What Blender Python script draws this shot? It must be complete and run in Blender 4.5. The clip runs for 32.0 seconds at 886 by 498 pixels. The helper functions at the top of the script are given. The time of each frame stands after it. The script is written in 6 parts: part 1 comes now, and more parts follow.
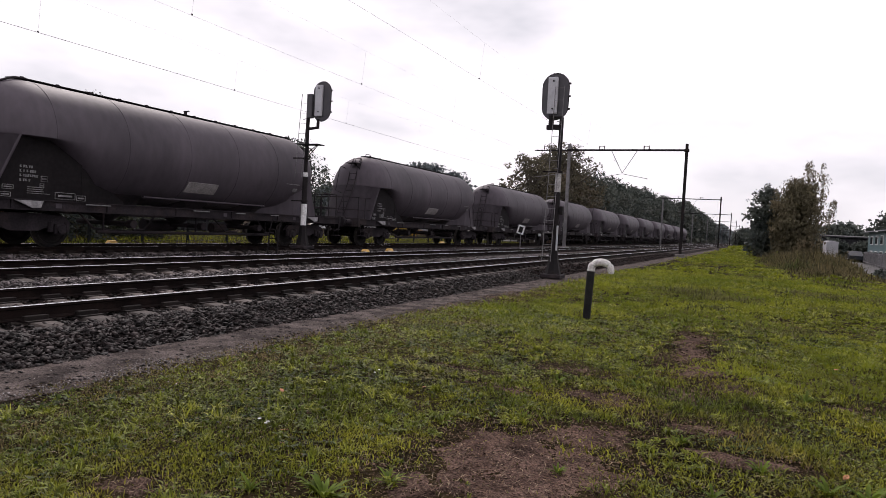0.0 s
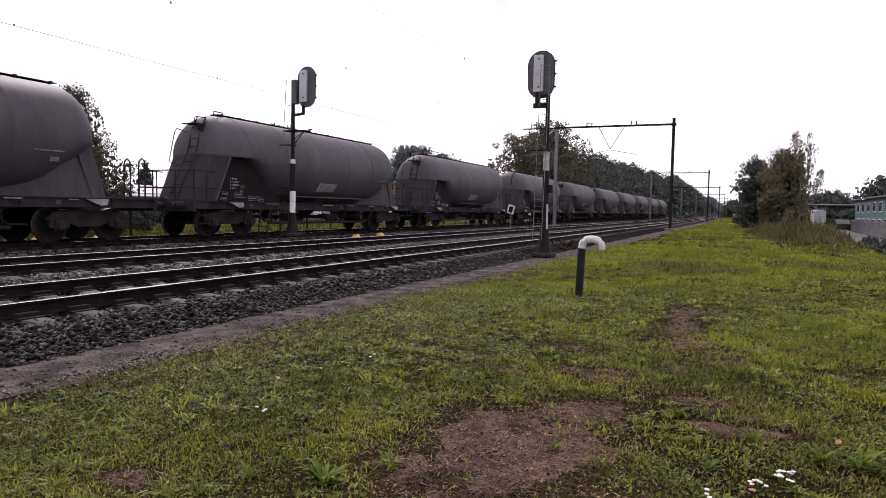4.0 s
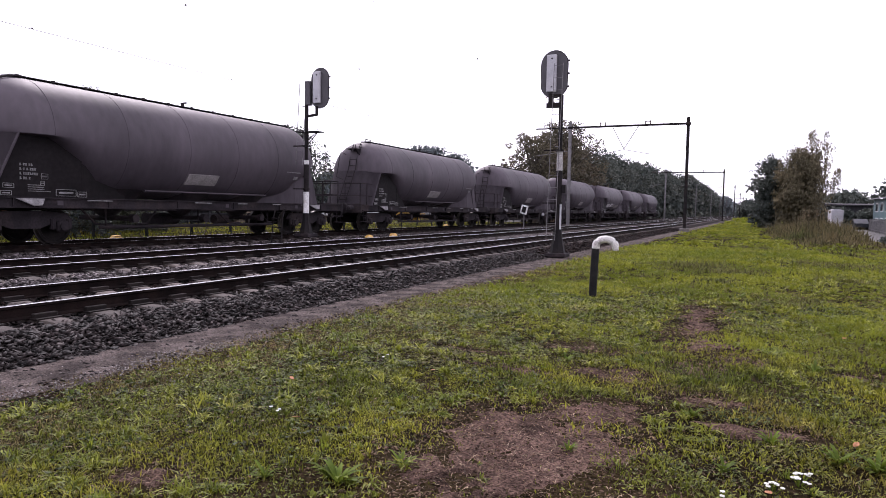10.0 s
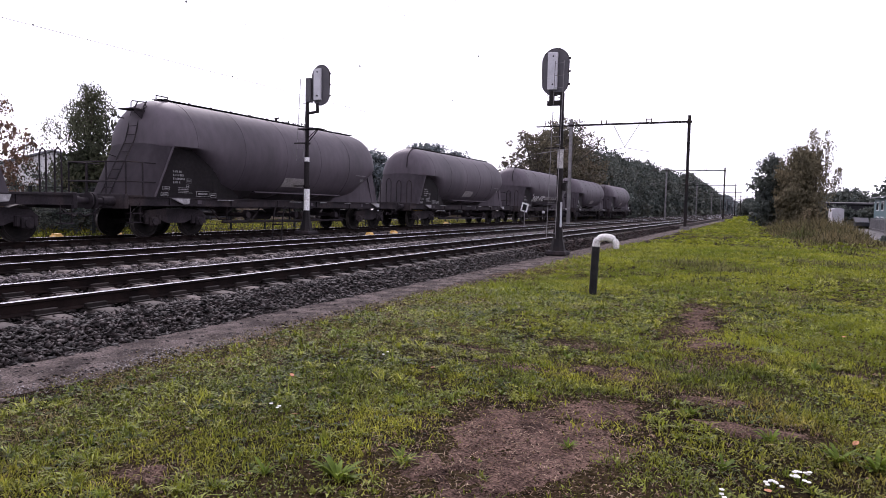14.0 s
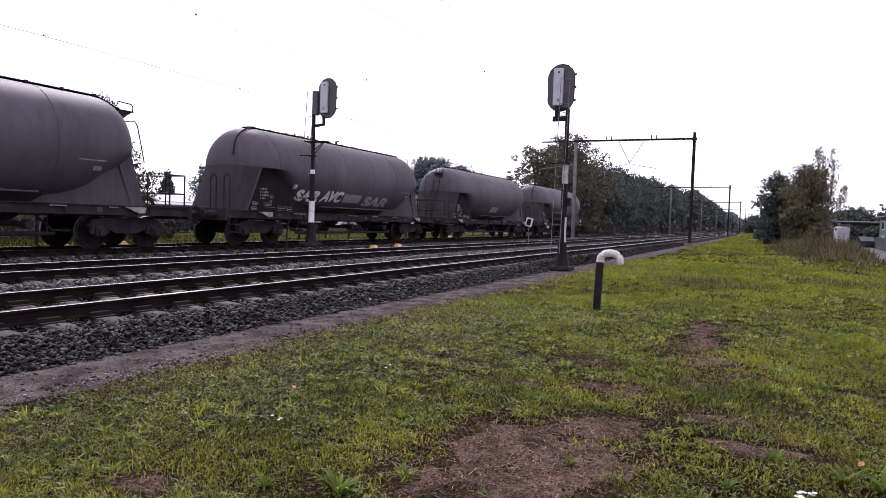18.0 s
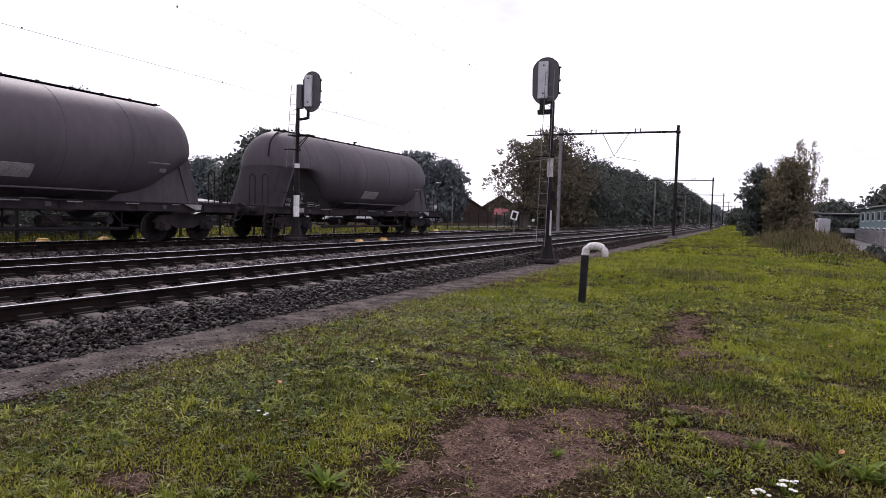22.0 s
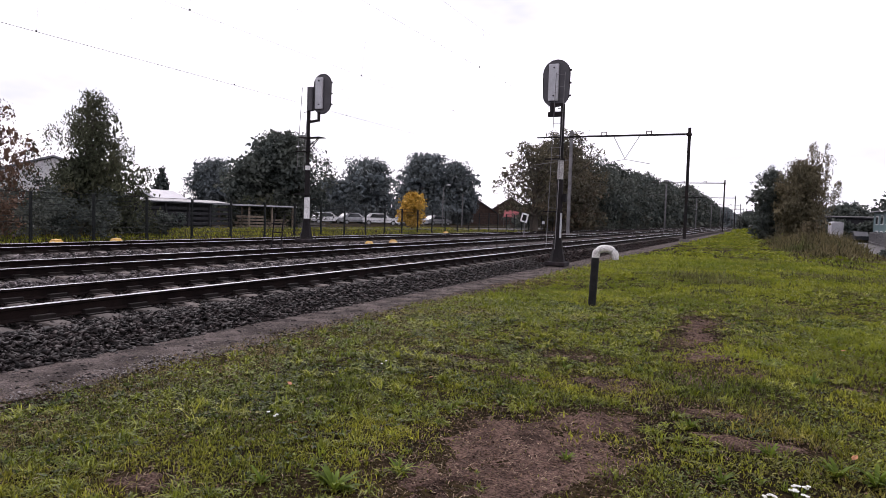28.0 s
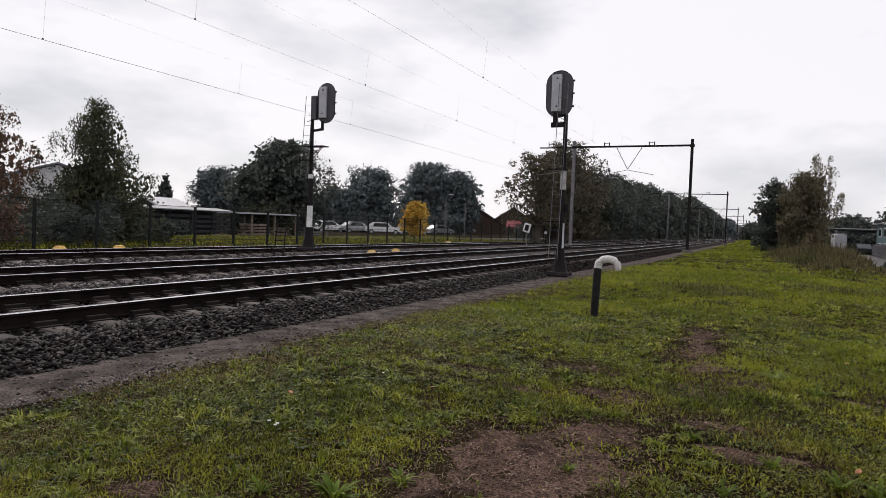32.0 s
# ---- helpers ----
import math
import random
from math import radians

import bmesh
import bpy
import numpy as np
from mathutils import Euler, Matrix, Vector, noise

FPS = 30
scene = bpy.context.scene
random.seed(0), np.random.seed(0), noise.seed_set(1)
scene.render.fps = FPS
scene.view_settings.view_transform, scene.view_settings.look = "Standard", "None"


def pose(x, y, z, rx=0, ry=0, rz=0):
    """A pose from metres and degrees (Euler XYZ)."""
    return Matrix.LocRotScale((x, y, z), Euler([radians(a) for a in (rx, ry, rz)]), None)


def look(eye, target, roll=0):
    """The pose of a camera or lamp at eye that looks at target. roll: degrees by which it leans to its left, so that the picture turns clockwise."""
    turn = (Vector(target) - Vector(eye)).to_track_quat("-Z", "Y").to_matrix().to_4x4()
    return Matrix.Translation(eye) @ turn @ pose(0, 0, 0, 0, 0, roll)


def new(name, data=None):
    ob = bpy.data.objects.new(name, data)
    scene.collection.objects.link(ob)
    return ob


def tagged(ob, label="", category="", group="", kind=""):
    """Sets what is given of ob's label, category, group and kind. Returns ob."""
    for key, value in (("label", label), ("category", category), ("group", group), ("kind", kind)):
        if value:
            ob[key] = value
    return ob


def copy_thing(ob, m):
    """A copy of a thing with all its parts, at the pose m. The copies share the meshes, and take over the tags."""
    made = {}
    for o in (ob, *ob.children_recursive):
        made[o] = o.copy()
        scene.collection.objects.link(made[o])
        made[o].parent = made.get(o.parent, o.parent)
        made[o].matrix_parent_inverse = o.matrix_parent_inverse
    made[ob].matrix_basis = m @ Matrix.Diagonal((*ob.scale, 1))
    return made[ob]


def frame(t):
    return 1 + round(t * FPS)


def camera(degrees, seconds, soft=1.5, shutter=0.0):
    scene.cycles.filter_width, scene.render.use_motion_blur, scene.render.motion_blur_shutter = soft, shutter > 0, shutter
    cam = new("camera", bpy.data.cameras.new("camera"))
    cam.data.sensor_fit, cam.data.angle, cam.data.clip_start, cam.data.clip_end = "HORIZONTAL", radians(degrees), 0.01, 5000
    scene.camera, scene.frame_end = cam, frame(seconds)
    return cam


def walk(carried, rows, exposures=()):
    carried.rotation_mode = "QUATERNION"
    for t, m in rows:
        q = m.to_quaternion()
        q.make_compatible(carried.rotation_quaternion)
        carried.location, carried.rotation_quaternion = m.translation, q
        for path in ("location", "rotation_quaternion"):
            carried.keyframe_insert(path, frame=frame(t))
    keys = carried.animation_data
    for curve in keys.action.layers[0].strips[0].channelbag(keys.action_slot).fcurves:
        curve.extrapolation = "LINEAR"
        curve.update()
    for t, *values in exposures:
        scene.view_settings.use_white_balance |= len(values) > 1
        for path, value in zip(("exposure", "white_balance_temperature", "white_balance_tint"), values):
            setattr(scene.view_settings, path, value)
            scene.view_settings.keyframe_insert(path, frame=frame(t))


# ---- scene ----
# One plan: x across the line (tracks on the negative side), y along it, z = 0 at the rail heads.
cam = camera(67.1, 32.0, soft=0.5)
walk(cam, [
    (0, pose(0, 0, 1.08, 88.066, -3.101, 24.784)),
    (0.5, pose(0, 0, 1.08, 87.620, -2.735, 24.675)),
    (1, pose(0, 0, 1.08, 87.679, -1.796, 24.141)),
    (1.5, pose(0, 0, 1.08, 87.632, -2.301, 23.784)),
    (2, pose(0, 0, 1.08, 87.797, -2.310, 23.916)),
    (2.5, pose(0, 0, 1.08, 87.471, -1.612, 24.051)),
    (3, pose(0, 0, 1.08, 87.013, -1.422, 23.274)),
    (3.5, pose(0, 0, 1.08, 86.410, -1.150, 23.711)),
    (5.5, pose(0, 0, 1.08, 87.459, -1.261, 24.083)),
    (6, pose(0, 0, 1.08, 86.756, -1.088, 23.903)),
    (6.5, pose(0, 0, 1.08, 86.350, -1.137, 24.213)),
    (7, pose(0, 0, 1.08, 86.280, -1.149, 24.264)),
    (7.5, pose(0, 0, 1.08, 86.412, -1.311, 24.294)),
    (8, pose(0, 0, 1.08, 86.310, -1.264, 24.732)),
    (8.5, pose(0, 0, 1.08, 86.635, -1.251, 24.732)),
    (9, pose(0, 0, 1.08, 86.612, -1.269, 24.738)),
    (9.5, pose(0, 0, 1.08, 86.613, -1.183, 25.082)),
    (10, pose(0, 0, 1.08, 86.592, -0.995, 25.036)),
    (10.5, pose(0, 0, 1.08, 86.466, -1.034, 25.077)),
    (11, pose(0, 0, 1.08, 86.373, -0.664, 24.908)),
    (11.5, pose(0, 0, 1.08, 86.783, -0.838, 25.802)),
    (12, pose(0, 0, 1.08, 87.313, -0.830, 25.433)),
    (12.5, pose(0, 0, 1.08, 87.475, -0.721, 25.472)),
    (13, pose(0, 0, 1.08, 87.461, -0.834, 25.040)),
    (13.5, pose(0, 0, 1.08, 86.779, -1.180, 24.766)),
    (15.5, pose(0, 0, 1.08, 86.141, -0.893, 26.009)),
    (16, pose(0, 0, 1.08, 86.880, -1.377, 25.513)),
    (16.5, pose(0, 0, 1.08, 85.623, -1.249, 26.243)),
    (17, pose(0, 0, 1.08, 86.984, -1.592, 25.836)),
    (17.5, pose(0, 0, 1.08, 87.395, -1.457, 25.486)),
    (18, pose(0, 0, 1.08, 87.544, -1.869, 25.458)),
    (18.5, pose(0, 0, 1.08, 87.342, -1.414, 24.947)),
    (19, pose(0, 0, 1.08, 87.480, -2.045, 24.809)),
    (19.5, pose(0, 0, 1.08, 87.583, -1.952, 24.644)),
    (20, pose(0, 0, 1.08, 87.470, -1.609, 25.088)),
    (20.5, pose(0, 0, 1.08, 86.704, -2.696, 23.902)),
    (21, pose(0, 0, 1.08, 86.699, -1.718, 25.070)),
    (21.5, pose(0, 0, 1.08, 86.782, -1.844, 24.915)),
    (22, pose(0, 0, 1.08, 87.035, -1.604, 24.223)),
    (22.5, pose(0, 0, 1.08, 86.806, -2.019, 24.219)),
    (23, pose(0, 0, 1.08, 87.206, -1.965, 24.454)),
    (23.5, pose(0, 0, 1.08, 87.553, -1.954, 25.067)),
    (24, pose(0, 0, 1.08, 87.317, -1.908, 23.654)),
    (24.5, pose(0, 0, 1.08, 87.244, -1.850, 24.028)),
    (25, pose(0, 0, 1.08, 87.243, -1.971, 23.739)),
    (25.5, pose(0, 0, 1.08, 87.190, -1.739, 24.011)),
    (27.5, pose(0, 0, 1.08, 87.339, -1.911, 24.813)),
    (28, pose(0, 0, 1.08, 87.204, -1.750, 25.072)),
    (28.5, pose(0, 0, 1.08, 87.057, -1.496, 24.835)),
    (29, pose(0, 0, 1.08, 87.285, -2.815, 24.637)),
    (29.5, pose(0, 0, 1.08, 87.306, -2.321, 24.995)),
    (30, pose(0, 0, 1.08, 86.928, -3.085, 24.180)),
    (30.5, pose(0, 0, 1.08, 86.771, -4.870, 24.482)),
    (31, pose(0, 0, 1.08, 86.935, -3.339, 24.281)),
    (31.5, pose(0, 0, 1.08, 87.123, -3.449, 24.569)),
    (32, pose(0, 0, 1.08, 88.000, -2.142, 25.288)),
], exposures=[(0, -0.25, 6600, 20), (3, -0.12, 6560, 21), (6, 0.32, 6280, 27), (13, 0.35, 6180, 28), (17, 0.27, 6050, 29), (20, 0.1, 6230, 26), (24, 0.0, 6320, 24), (28, 0.0, 6350, 23), (30.5, 0.0, 6380, 22), (31.2, -0.06, 6420, 21), (32, -0.42, 6550, 14)])

# ---- sky and light: bright overcast day ----
world = bpy.data.worlds.new("world")
scene.world = world
world.use_nodes = True
wn, wl = world.node_tree.nodes, world.node_tree.links
wn.clear()
w_out = wn.new("ShaderNodeOutputWorld")
w_bg = wn.new("ShaderNodeBackground")
w_sky = wn.new("ShaderNodeTexSky")
w_sky.sky_type = 'NISHITA'
w_sky.sun_disc = False
w_sky.sun_elevation = radians(38)
w_sky.sun_rotation = radians(-40)
w_tc = wn.new("ShaderNodeTexCoord")
w_map = wn.new("ShaderNodeMapping")
w_map.inputs["Scale"].default_value = (1.0, 1.0, 2.6)
w_noise = wn.new("ShaderNodeTexNoise")
w_noise.inputs["Scale"].default_value = 2.2
w_noise.inputs["Detail"].default_value = 5.0
w_noise.inputs["Roughness"].default_value = 0.55
w_ramp = wn.new("ShaderNodeValToRGB")
w_ramp.color_ramp.elements[0].position = 0.30
w_ramp.color_ramp.elements[0].color = (0.80, 0.845, 0.885, 1)
w_ramp.color_ramp.elements[1].position = 0.50
w_ramp.color_ramp.elements[1].color = (1.30, 1.30, 1.33, 1)
w_mix = wn.new("ShaderNodeMix")
w_mix.data_type = 'RGBA'
w_mix.inputs[0].default_value = 0.93
w_dim = wn.new("ShaderNodeMix")
w_dim.data_type = 'RGBA'
w_dim.blend_type = 'MULTIPLY'
w_dim.inputs[0].default_value = 1.0
w_dim.inputs[7].default_value = (0.12, 0.12, 0.12, 1)
wl.new(w_tc.outputs["Generated"], w_map.inputs[0])
wl.new(w_map.outputs[0], w_noise.inputs["Vector"])
wl.new(w_noise.outputs["Fac"], w_ramp.inputs[0])
wl.new(w_sky.outputs[0], w_dim.inputs[6])
wl.new(w_dim.outputs[2], w_mix.inputs[6])
wl.new(w_ramp.outputs[0], w_mix.inputs[7])
wl.new(w_mix.outputs[2], w_bg.inputs[0])
w_bg.inputs[1].default_value = 1.0
wl.new(w_bg.outputs[0], w_out.inputs[0])

sun_data = bpy.data.lights.new("sun", 'SUN')
sun_data.energy = 2.3
sun_data.angle = radians(10)
sun_data.color = (1.0, 0.96, 0.9)
sun = new("sun", sun_data)
sun.matrix_world = look((-45, 55, 60), (0, 8, 0))


# ---- materials ----
def mat(name, c1, c2, rough=0.75, metal=0.0, scale=3.0, fine=40.0, bump=0.15, c3=None, spread=0.12,
        island=0.0, each=0.0, stretch=(1, 1, 1), spec=0.4, dist=0.02, grain=0.27, through_light=0.0):
    """Two tones mixed by a coarse noise, a third in patches, fine grain in tone and relief."""
    m = bpy.data.materials.new(name)
    m.use_nodes = True
    n, l = m.node_tree.nodes, m.node_tree.links
    b = n["Principled BSDF"]
    b.inputs["Roughness"].default_value = rough
    b.inputs["Metallic"].default_value = metal
    b.inputs["Specular IOR Level"].default_value = spec
    tc = n.new("ShaderNodeTexCoord")
    mp = n.new("ShaderNodeMapping")
    mp.inputs["Scale"].default_value = stretch
    l.new(tc.outputs["Object"], mp.inputs[0])
    a = n.new("ShaderNodeTexNoise")
    a.inputs["Scale"].default_value = scale
    a.inputs["Detail"].default_value = 6
    l.new(mp.outputs[0], a.inputs["Vector"])
    f = n.new("ShaderNodeTexNoise")
    f.inputs["Scale"].default_value = fine
    f.inputs["Detail"].default_value = 4
    l.new(mp.outputs[0], f.inputs["Vector"])
    r = n.new("ShaderNodeMapRange")
    r.inputs[1].default_value, r.inputs[2].default_value = 0.5 - spread, 0.5 + spread
    l.new(a.outputs["Fac"], r.inputs[0])
    mx = n.new("ShaderNodeMix")
    mx.data_type = 'RGBA'
    mx.inputs[6].default_value, mx.inputs[7].default_value = (*c1, 1), (*c2, 1)
    l.new(r.outputs[0], mx.inputs[0])
    col = mx.outputs[2]
    if c3:
        p = n.new("ShaderNodeTexNoise")
        p.inputs["Scale"].default_value = scale * 0.37
        p.inputs["Detail"].default_value = 7
        p.inputs["Roughness"].default_value = 0.65
        l.new(mp.outputs[0], p.inputs["Vector"])
        r3 = n.new("ShaderNodeMapRange")
        r3.inputs[1].default_value, r3.inputs[2].default_value = 0.53, 0.66
        l.new(p.outputs["Fac"], r3.inputs[0])
        m3 = n.new("ShaderNodeMix")
        m3.data_type = 'RGBA'
        m3.inputs[7].default_value = (*c3, 1)
        l.new(r3.outputs[0], m3.inputs[0])
        l.new(col, m3.inputs[6])
        col = m3.outputs[2]
    g = n.new("ShaderNodeMapRange")
    g.inputs[1].default_value, g.inputs[2].default_value = 0.3, 0.7
    g.inputs[3].default_value, g.inputs[4].default_value = 1 - grain, 1 + grain * 0.9
    l.new(f.outputs["Fac"], g.inputs[0])
    val = g.outputs[0]
    for amount, node, out in ((island, "ShaderNodeNewGeometry", "Random Per Island"), (each, "ShaderNodeObjectInfo", "Random")):
        if amount:
            gi = n.new(node)
            ri = n.new("ShaderNodeMapRange")
            ri.inputs[3].default_value, ri.inputs[4].default_value = 1 - amount, 1 + amount
            l.new(gi.outputs[out], ri.inputs[0])
            mu = n.new("ShaderNodeMath")
            mu.operation = 'MULTIPLY'
            l.new(val, mu.inputs[0])
            l.new(ri.outputs[0], mu.inputs[1])
            val = mu.outputs[0]
    hs = n.new("ShaderNodeHueSaturation")
    l.new(col, hs.inputs["Color"])
    l.new(val, hs.inputs["Value"])
    l.new(hs.outputs[0], b.inputs["Base Color"])
    if bump:
        bp = n.new("ShaderNodeBump")
        bp.inputs["Strength"].default_value = bump
        bp.inputs["Distance"].default_value = dist
        l.new(f.outputs["Fac"], bp.inputs["Height"])
        l.new(bp.outputs[0], b.inputs["Normal"])
    if through_light:
        tr = n.new("ShaderNodeBsdfTranslucent")
        l.new(hs.outputs[0], tr.inputs["Color"])
        ms = n.new("ShaderNodeMixShader")
        ms.inputs[0].default_value = through_light
        l.new(b.outputs[0], ms.inputs[1])
        l.new(tr.outputs[0], ms.inputs[2])
        l.new(ms.outputs[0], n["Material Output"].inputs["Surface"])
    return m


# soil colour darkened to carry the shade in the gaps between grass blades
M_SOIL = mat("soil_thatch_shaded", (0.0120, 0.0086, 0.0043), (0.030, 0.0215, 0.0105), 0.95, scale=1.1, fine=26, bump=1.0, c3=(0.009, 0.0075, 0.0033), spec=0.02, grain=0.8, dist=0.03)
M_BARE = mat("bare_soil", (0.062, 0.039, 0.031), (0.130, 0.083, 0.066), 0.95, scale=7, fine=60, bump=1.0, c3=(0.034, 0.021, 0.016), spec=0.05, grain=0.85, dist=0.03)
M_PATH = mat("cinder_path", (0.040, 0.0315, 0.029), (0.118, 0.096, 0.088), 0.95, scale=3, fine=65, bump=1.0, c3=(0.035, 0.0265, 0.020), spec=0.1, grain=0.9, dist=0.03)
M_BALLAST = mat("ballast_bed", (0.010, 0.0075, 0.007), (0.020, 0.016, 0.0155), 0.95, scale=5, fine=24, bump=1.0, c3=(0.006, 0.0045, 0.004), spec=0.05, grain=0.6, dist=0.05)
M_STONE = mat("ballast_stone", (0.0055, 0.0041, 0.0039), (0.028, 0.0215, 0.0207), 0.7, scale=6, fine=60, bump=0.2, island=0.95, spec=0.22, grain=0.4)
M_STONE1 = mat("ballast_stone_single", (0.0055, 0.0041, 0.0039), (0.032, 0.0248, 0.0240), 0.7, scale=9, fine=60, bump=0.2, each=0.95, spec=0.22, grain=0.4)
M_STONE2 = mat("ballast_stone_greyer", (0.032, 0.027, 0.028), (0.135, 0.116, 0.117), 0.7, scale=6, fine=60, bump=0.2, island=0.9, spec=0.22, grain=0.4)
M_STONE3 = mat("ballast_stone_rusty", (0.007, 0.0042, 0.0037), (0.024, 0.0155, 0.0142), 0.8, scale=6, fine=60, bump=0.2, island=0.9, spec=0.1, grain=0.4)
M_PEBBLE = mat("pale_pebble", (0.12, 0.105, 0.1), (0.26, 0.24, 0.235), 0.7, scale=9, fine=60, bump=0.1, island=0.6)
M_CLOD = mat("soil_crumb", (0.055, 0.034, 0.027), (0.14, 0.09, 0.07), 0.95, scale=9, fine=60, bump=0.1, island=0.7, spec=0.05)
M_SLEEPER = mat("sleeper_concrete", (0.060, 0.048, 0.044), (0.120, 0.100, 0.092), 0.9, scale=4, fine=50, bump=0.3, c3=(0.035, 0.026, 0.022), each=0.4)
M_CHAIR = mat("brake_dust_fastening", (0.009, 0.0062, 0.0058), (0.022, 0.0158, 0.0148), 0.85, scale=5, fine=50, bump=0.2, c3=(0.010, 0.007, 0.006), each=0.5, spec=0.2)
M_RAILSIDE = mat("rusty_rail", (0.006, 0.004, 0.004), (0.014, 0.009, 0.008), 0.95, scale=4, fine=60, bump=0.2, spec=0.08)
M_RAILTOP = mat("polished_rail_head", (0.62, 0.62, 0.64), (0.72, 0.72, 0.74), 0.22, metal=1.0, scale=2, fine=30, bump=0.02)
M_BLADE = mat("grass_blade", (0.076, 0.096, 0.009), (0.212, 0.215, 0.019), 0.6, scale=0.9, fine=7, bump=0, c3=(0.205, 0.158, 0.038), island=0.82, spec=0.2, through_light=0.36)
M_BLADE_FAR = mat("smooth_verge_grass", (0.124, 0.155, 0.012), (0.222, 0.242, 0.022), 0.6, scale=0.45, fine=2.5, bump=0, c3=(0.125, 0.13, 0.02), island=0.25, spec=0.2, through_light=0.42)
M_CLUMP = mat("lush_grass", (0.110, 0.142, 0.013), (0.225, 0.238, 0.026), 0.55, scale=1.4, fine=9, bump=0, island=0.6, spec=0.25, through_light=0.36)
M_STRAW = mat("dry_straw", (0.120, 0.085, 0.055), (0.25, 0.19, 0.13), 0.8, scale=3, fine=20, bump=0, island=0.8, spec=0.15)
M_LITTER = mat("dead_grass_litter", (0.050, 0.031, 0.021), (0.135, 0.090, 0.060), 0.9, scale=2, fine=20, bump=0, c3=(0.030, 0.020, 0.013), island=0.85, spec=0.06)
M_RANK = mat("rank_herb_leaf", (0.085, 0.090, 0.028), (0.140, 0.135, 0.045), 0.7, scale=1.2, fine=8, bump=0, c3=(0.055, 0.06, 0.02), island=0.6, spec=0.15, through_light=0.3)
M_DRY = mat("dry_weed", (0.070, 0.062, 0.028), (0.120, 0.098, 0.048), 0.8, scale=0.5, fine=5, bump=0, c3=(0.060, 0.080, 0.022), island=0.7, spec=0.15, through_light=0.3)
M_DRYGRASS = mat("yellowed_grass", (0.100, 0.086, 0.030), (0.185, 0.150, 0.060), 0.8, scale=1.5, fine=9, bump=0, c3=(0.095, 0.105, 0.025), island=0.6, spec=0.15, through_light=0.3)
M_WEED = mat("weed_leaf", (0.08, 0.125, 0.012), (0.13, 0.17, 0.018), 0.6, scale=4, fine=20, bump=0, each=0.35, spec=0.15, through_light=0.35)
M_CLOVER = mat("low_leaf", (0.045, 0.066, 0.009), (0.132, 0.152, 0.019), 0.6, scale=1.1, fine=12, bump=0, c3=(0.145, 0.112, 0.032), island=0.8, spec=0.22, through_light=0.22)
M_TANK = mat("grimy_tank_paint", (0.060, 0.0505, 0.0610), (0.081, 0.0680, 0.0810), 0.60, scale=0.5, fine=5, bump=0.0, c3=(0.048, 0.0405, 0.0490), stretch=(1, 1.0, 0.35), spec=0.25, grain=0.12, spread=0.2)
M_APRON = mat("grimy_end_plate", (0.055, 0.0465, 0.0555), (0.072, 0.0605, 0.0715), 0.68, scale=0.6, fine=6, bump=0.0, c3=(0.043, 0.0365, 0.0440), stretch=(1, 1.0, 0.35), spec=0.18, grain=0.14, spread=0.2)
# black paint, deepened with the shade under the tank belly
M_PANELBLACK = mat("black_panel_paint_and_shade", (0.008, 0.0065, 0.0075), (0.013, 0.011, 0.012), 0.8, scale=1, fine=9, bump=0, spec=0.12)
M_FRAME = mat("underframe_grime", (0.015, 0.0122, 0.0148), (0.027, 0.0222, 0.0256), 0.85, scale=2, fine=18, bump=0.1, c3=(0.038, 0.029, 0.029), spec=0.18)
M_WHEEL = mat("wheel_steel", (0.006, 0.0052, 0.0055), (0.012, 0.010, 0.0098), 0.85, scale=3, fine=20, bump=0.1, spec=0.15)
M_TREAD = mat("worn_steel", (0.05, 0.045, 0.042), (0.09, 0.08, 0.075), 0.5, metal=0.6, scale=3, fine=30, bump=0.02)
M_PLACARD = mat("faded_placard", (0.2, 0.185, 0.185), (0.28, 0.26, 0.26), 0.7, scale=3, fine=20, bump=0.02, c3=(0.13, 0.115, 0.115))
M_LETTER = mat("stencil_white", (0.13, 0.125, 0.13), (0.24, 0.235, 0.24), 0.7, scale=5, fine=30, bump=0.0, c3=(0.07, 0.065, 0.07))
M_GRAFFITI = mat("graffiti_silver", (0.55, 0.54, 0.55), (0.68, 0.67, 0.68), 0.5, scale=2, fine=14, bump=0.0)
M_GRAFDARK = mat("graffiti_faded", (0.24, 0.22, 0.22), (0.32, 0.30, 0.30), 0.6, scale=2, fine=14, bump=0.0)
M_MAST = mat("painted_dark_steel", (0.008, 0.007, 0.008), (0.015, 0.012, 0.013), 0.75, scale=2, fine=25, bump=0.06, c3=(0.02, 0.014, 0.012), spec=0.2)
M_GALV = mat("grey_galvanised_mast", (0.13, 0.125, 0.13), (0.19, 0.183, 0.19), 0.6, scale=2, fine=25, bump=0.05, c3=(0.10, 0.088, 0.08))
M_BOARD = mat("signal_board_grey", (0.055, 0.052, 0.06), (0.07, 0.067, 0.075), 0.6, scale=2, fine=25, bump=0.04, grain=0.1)
M_PANEL = mat("pale_grey_housing", (0.40, 0.40, 0.43), (0.46, 0.46, 0.49), 0.55, scale=3, fine=25, bump=0.02, c3=(0.36, 0.36, 0.38), grain=0.1)
M_WHITE = mat("white_paint", (0.62, 0.62, 0.62), (0.76, 0.76, 0.76), 0.6, scale=5, fine=30, bump=0.06, c3=(0.40, 0.38, 0.36))
M_FLAKED = mat("flaking_white_paint", (0.50, 0.48, 0.46), (0.70, 0.69, 0.68), 0.7, scale=9, fine=60, bump=0.2, c3=(0.10, 0.085, 0.075), grain=0.45)
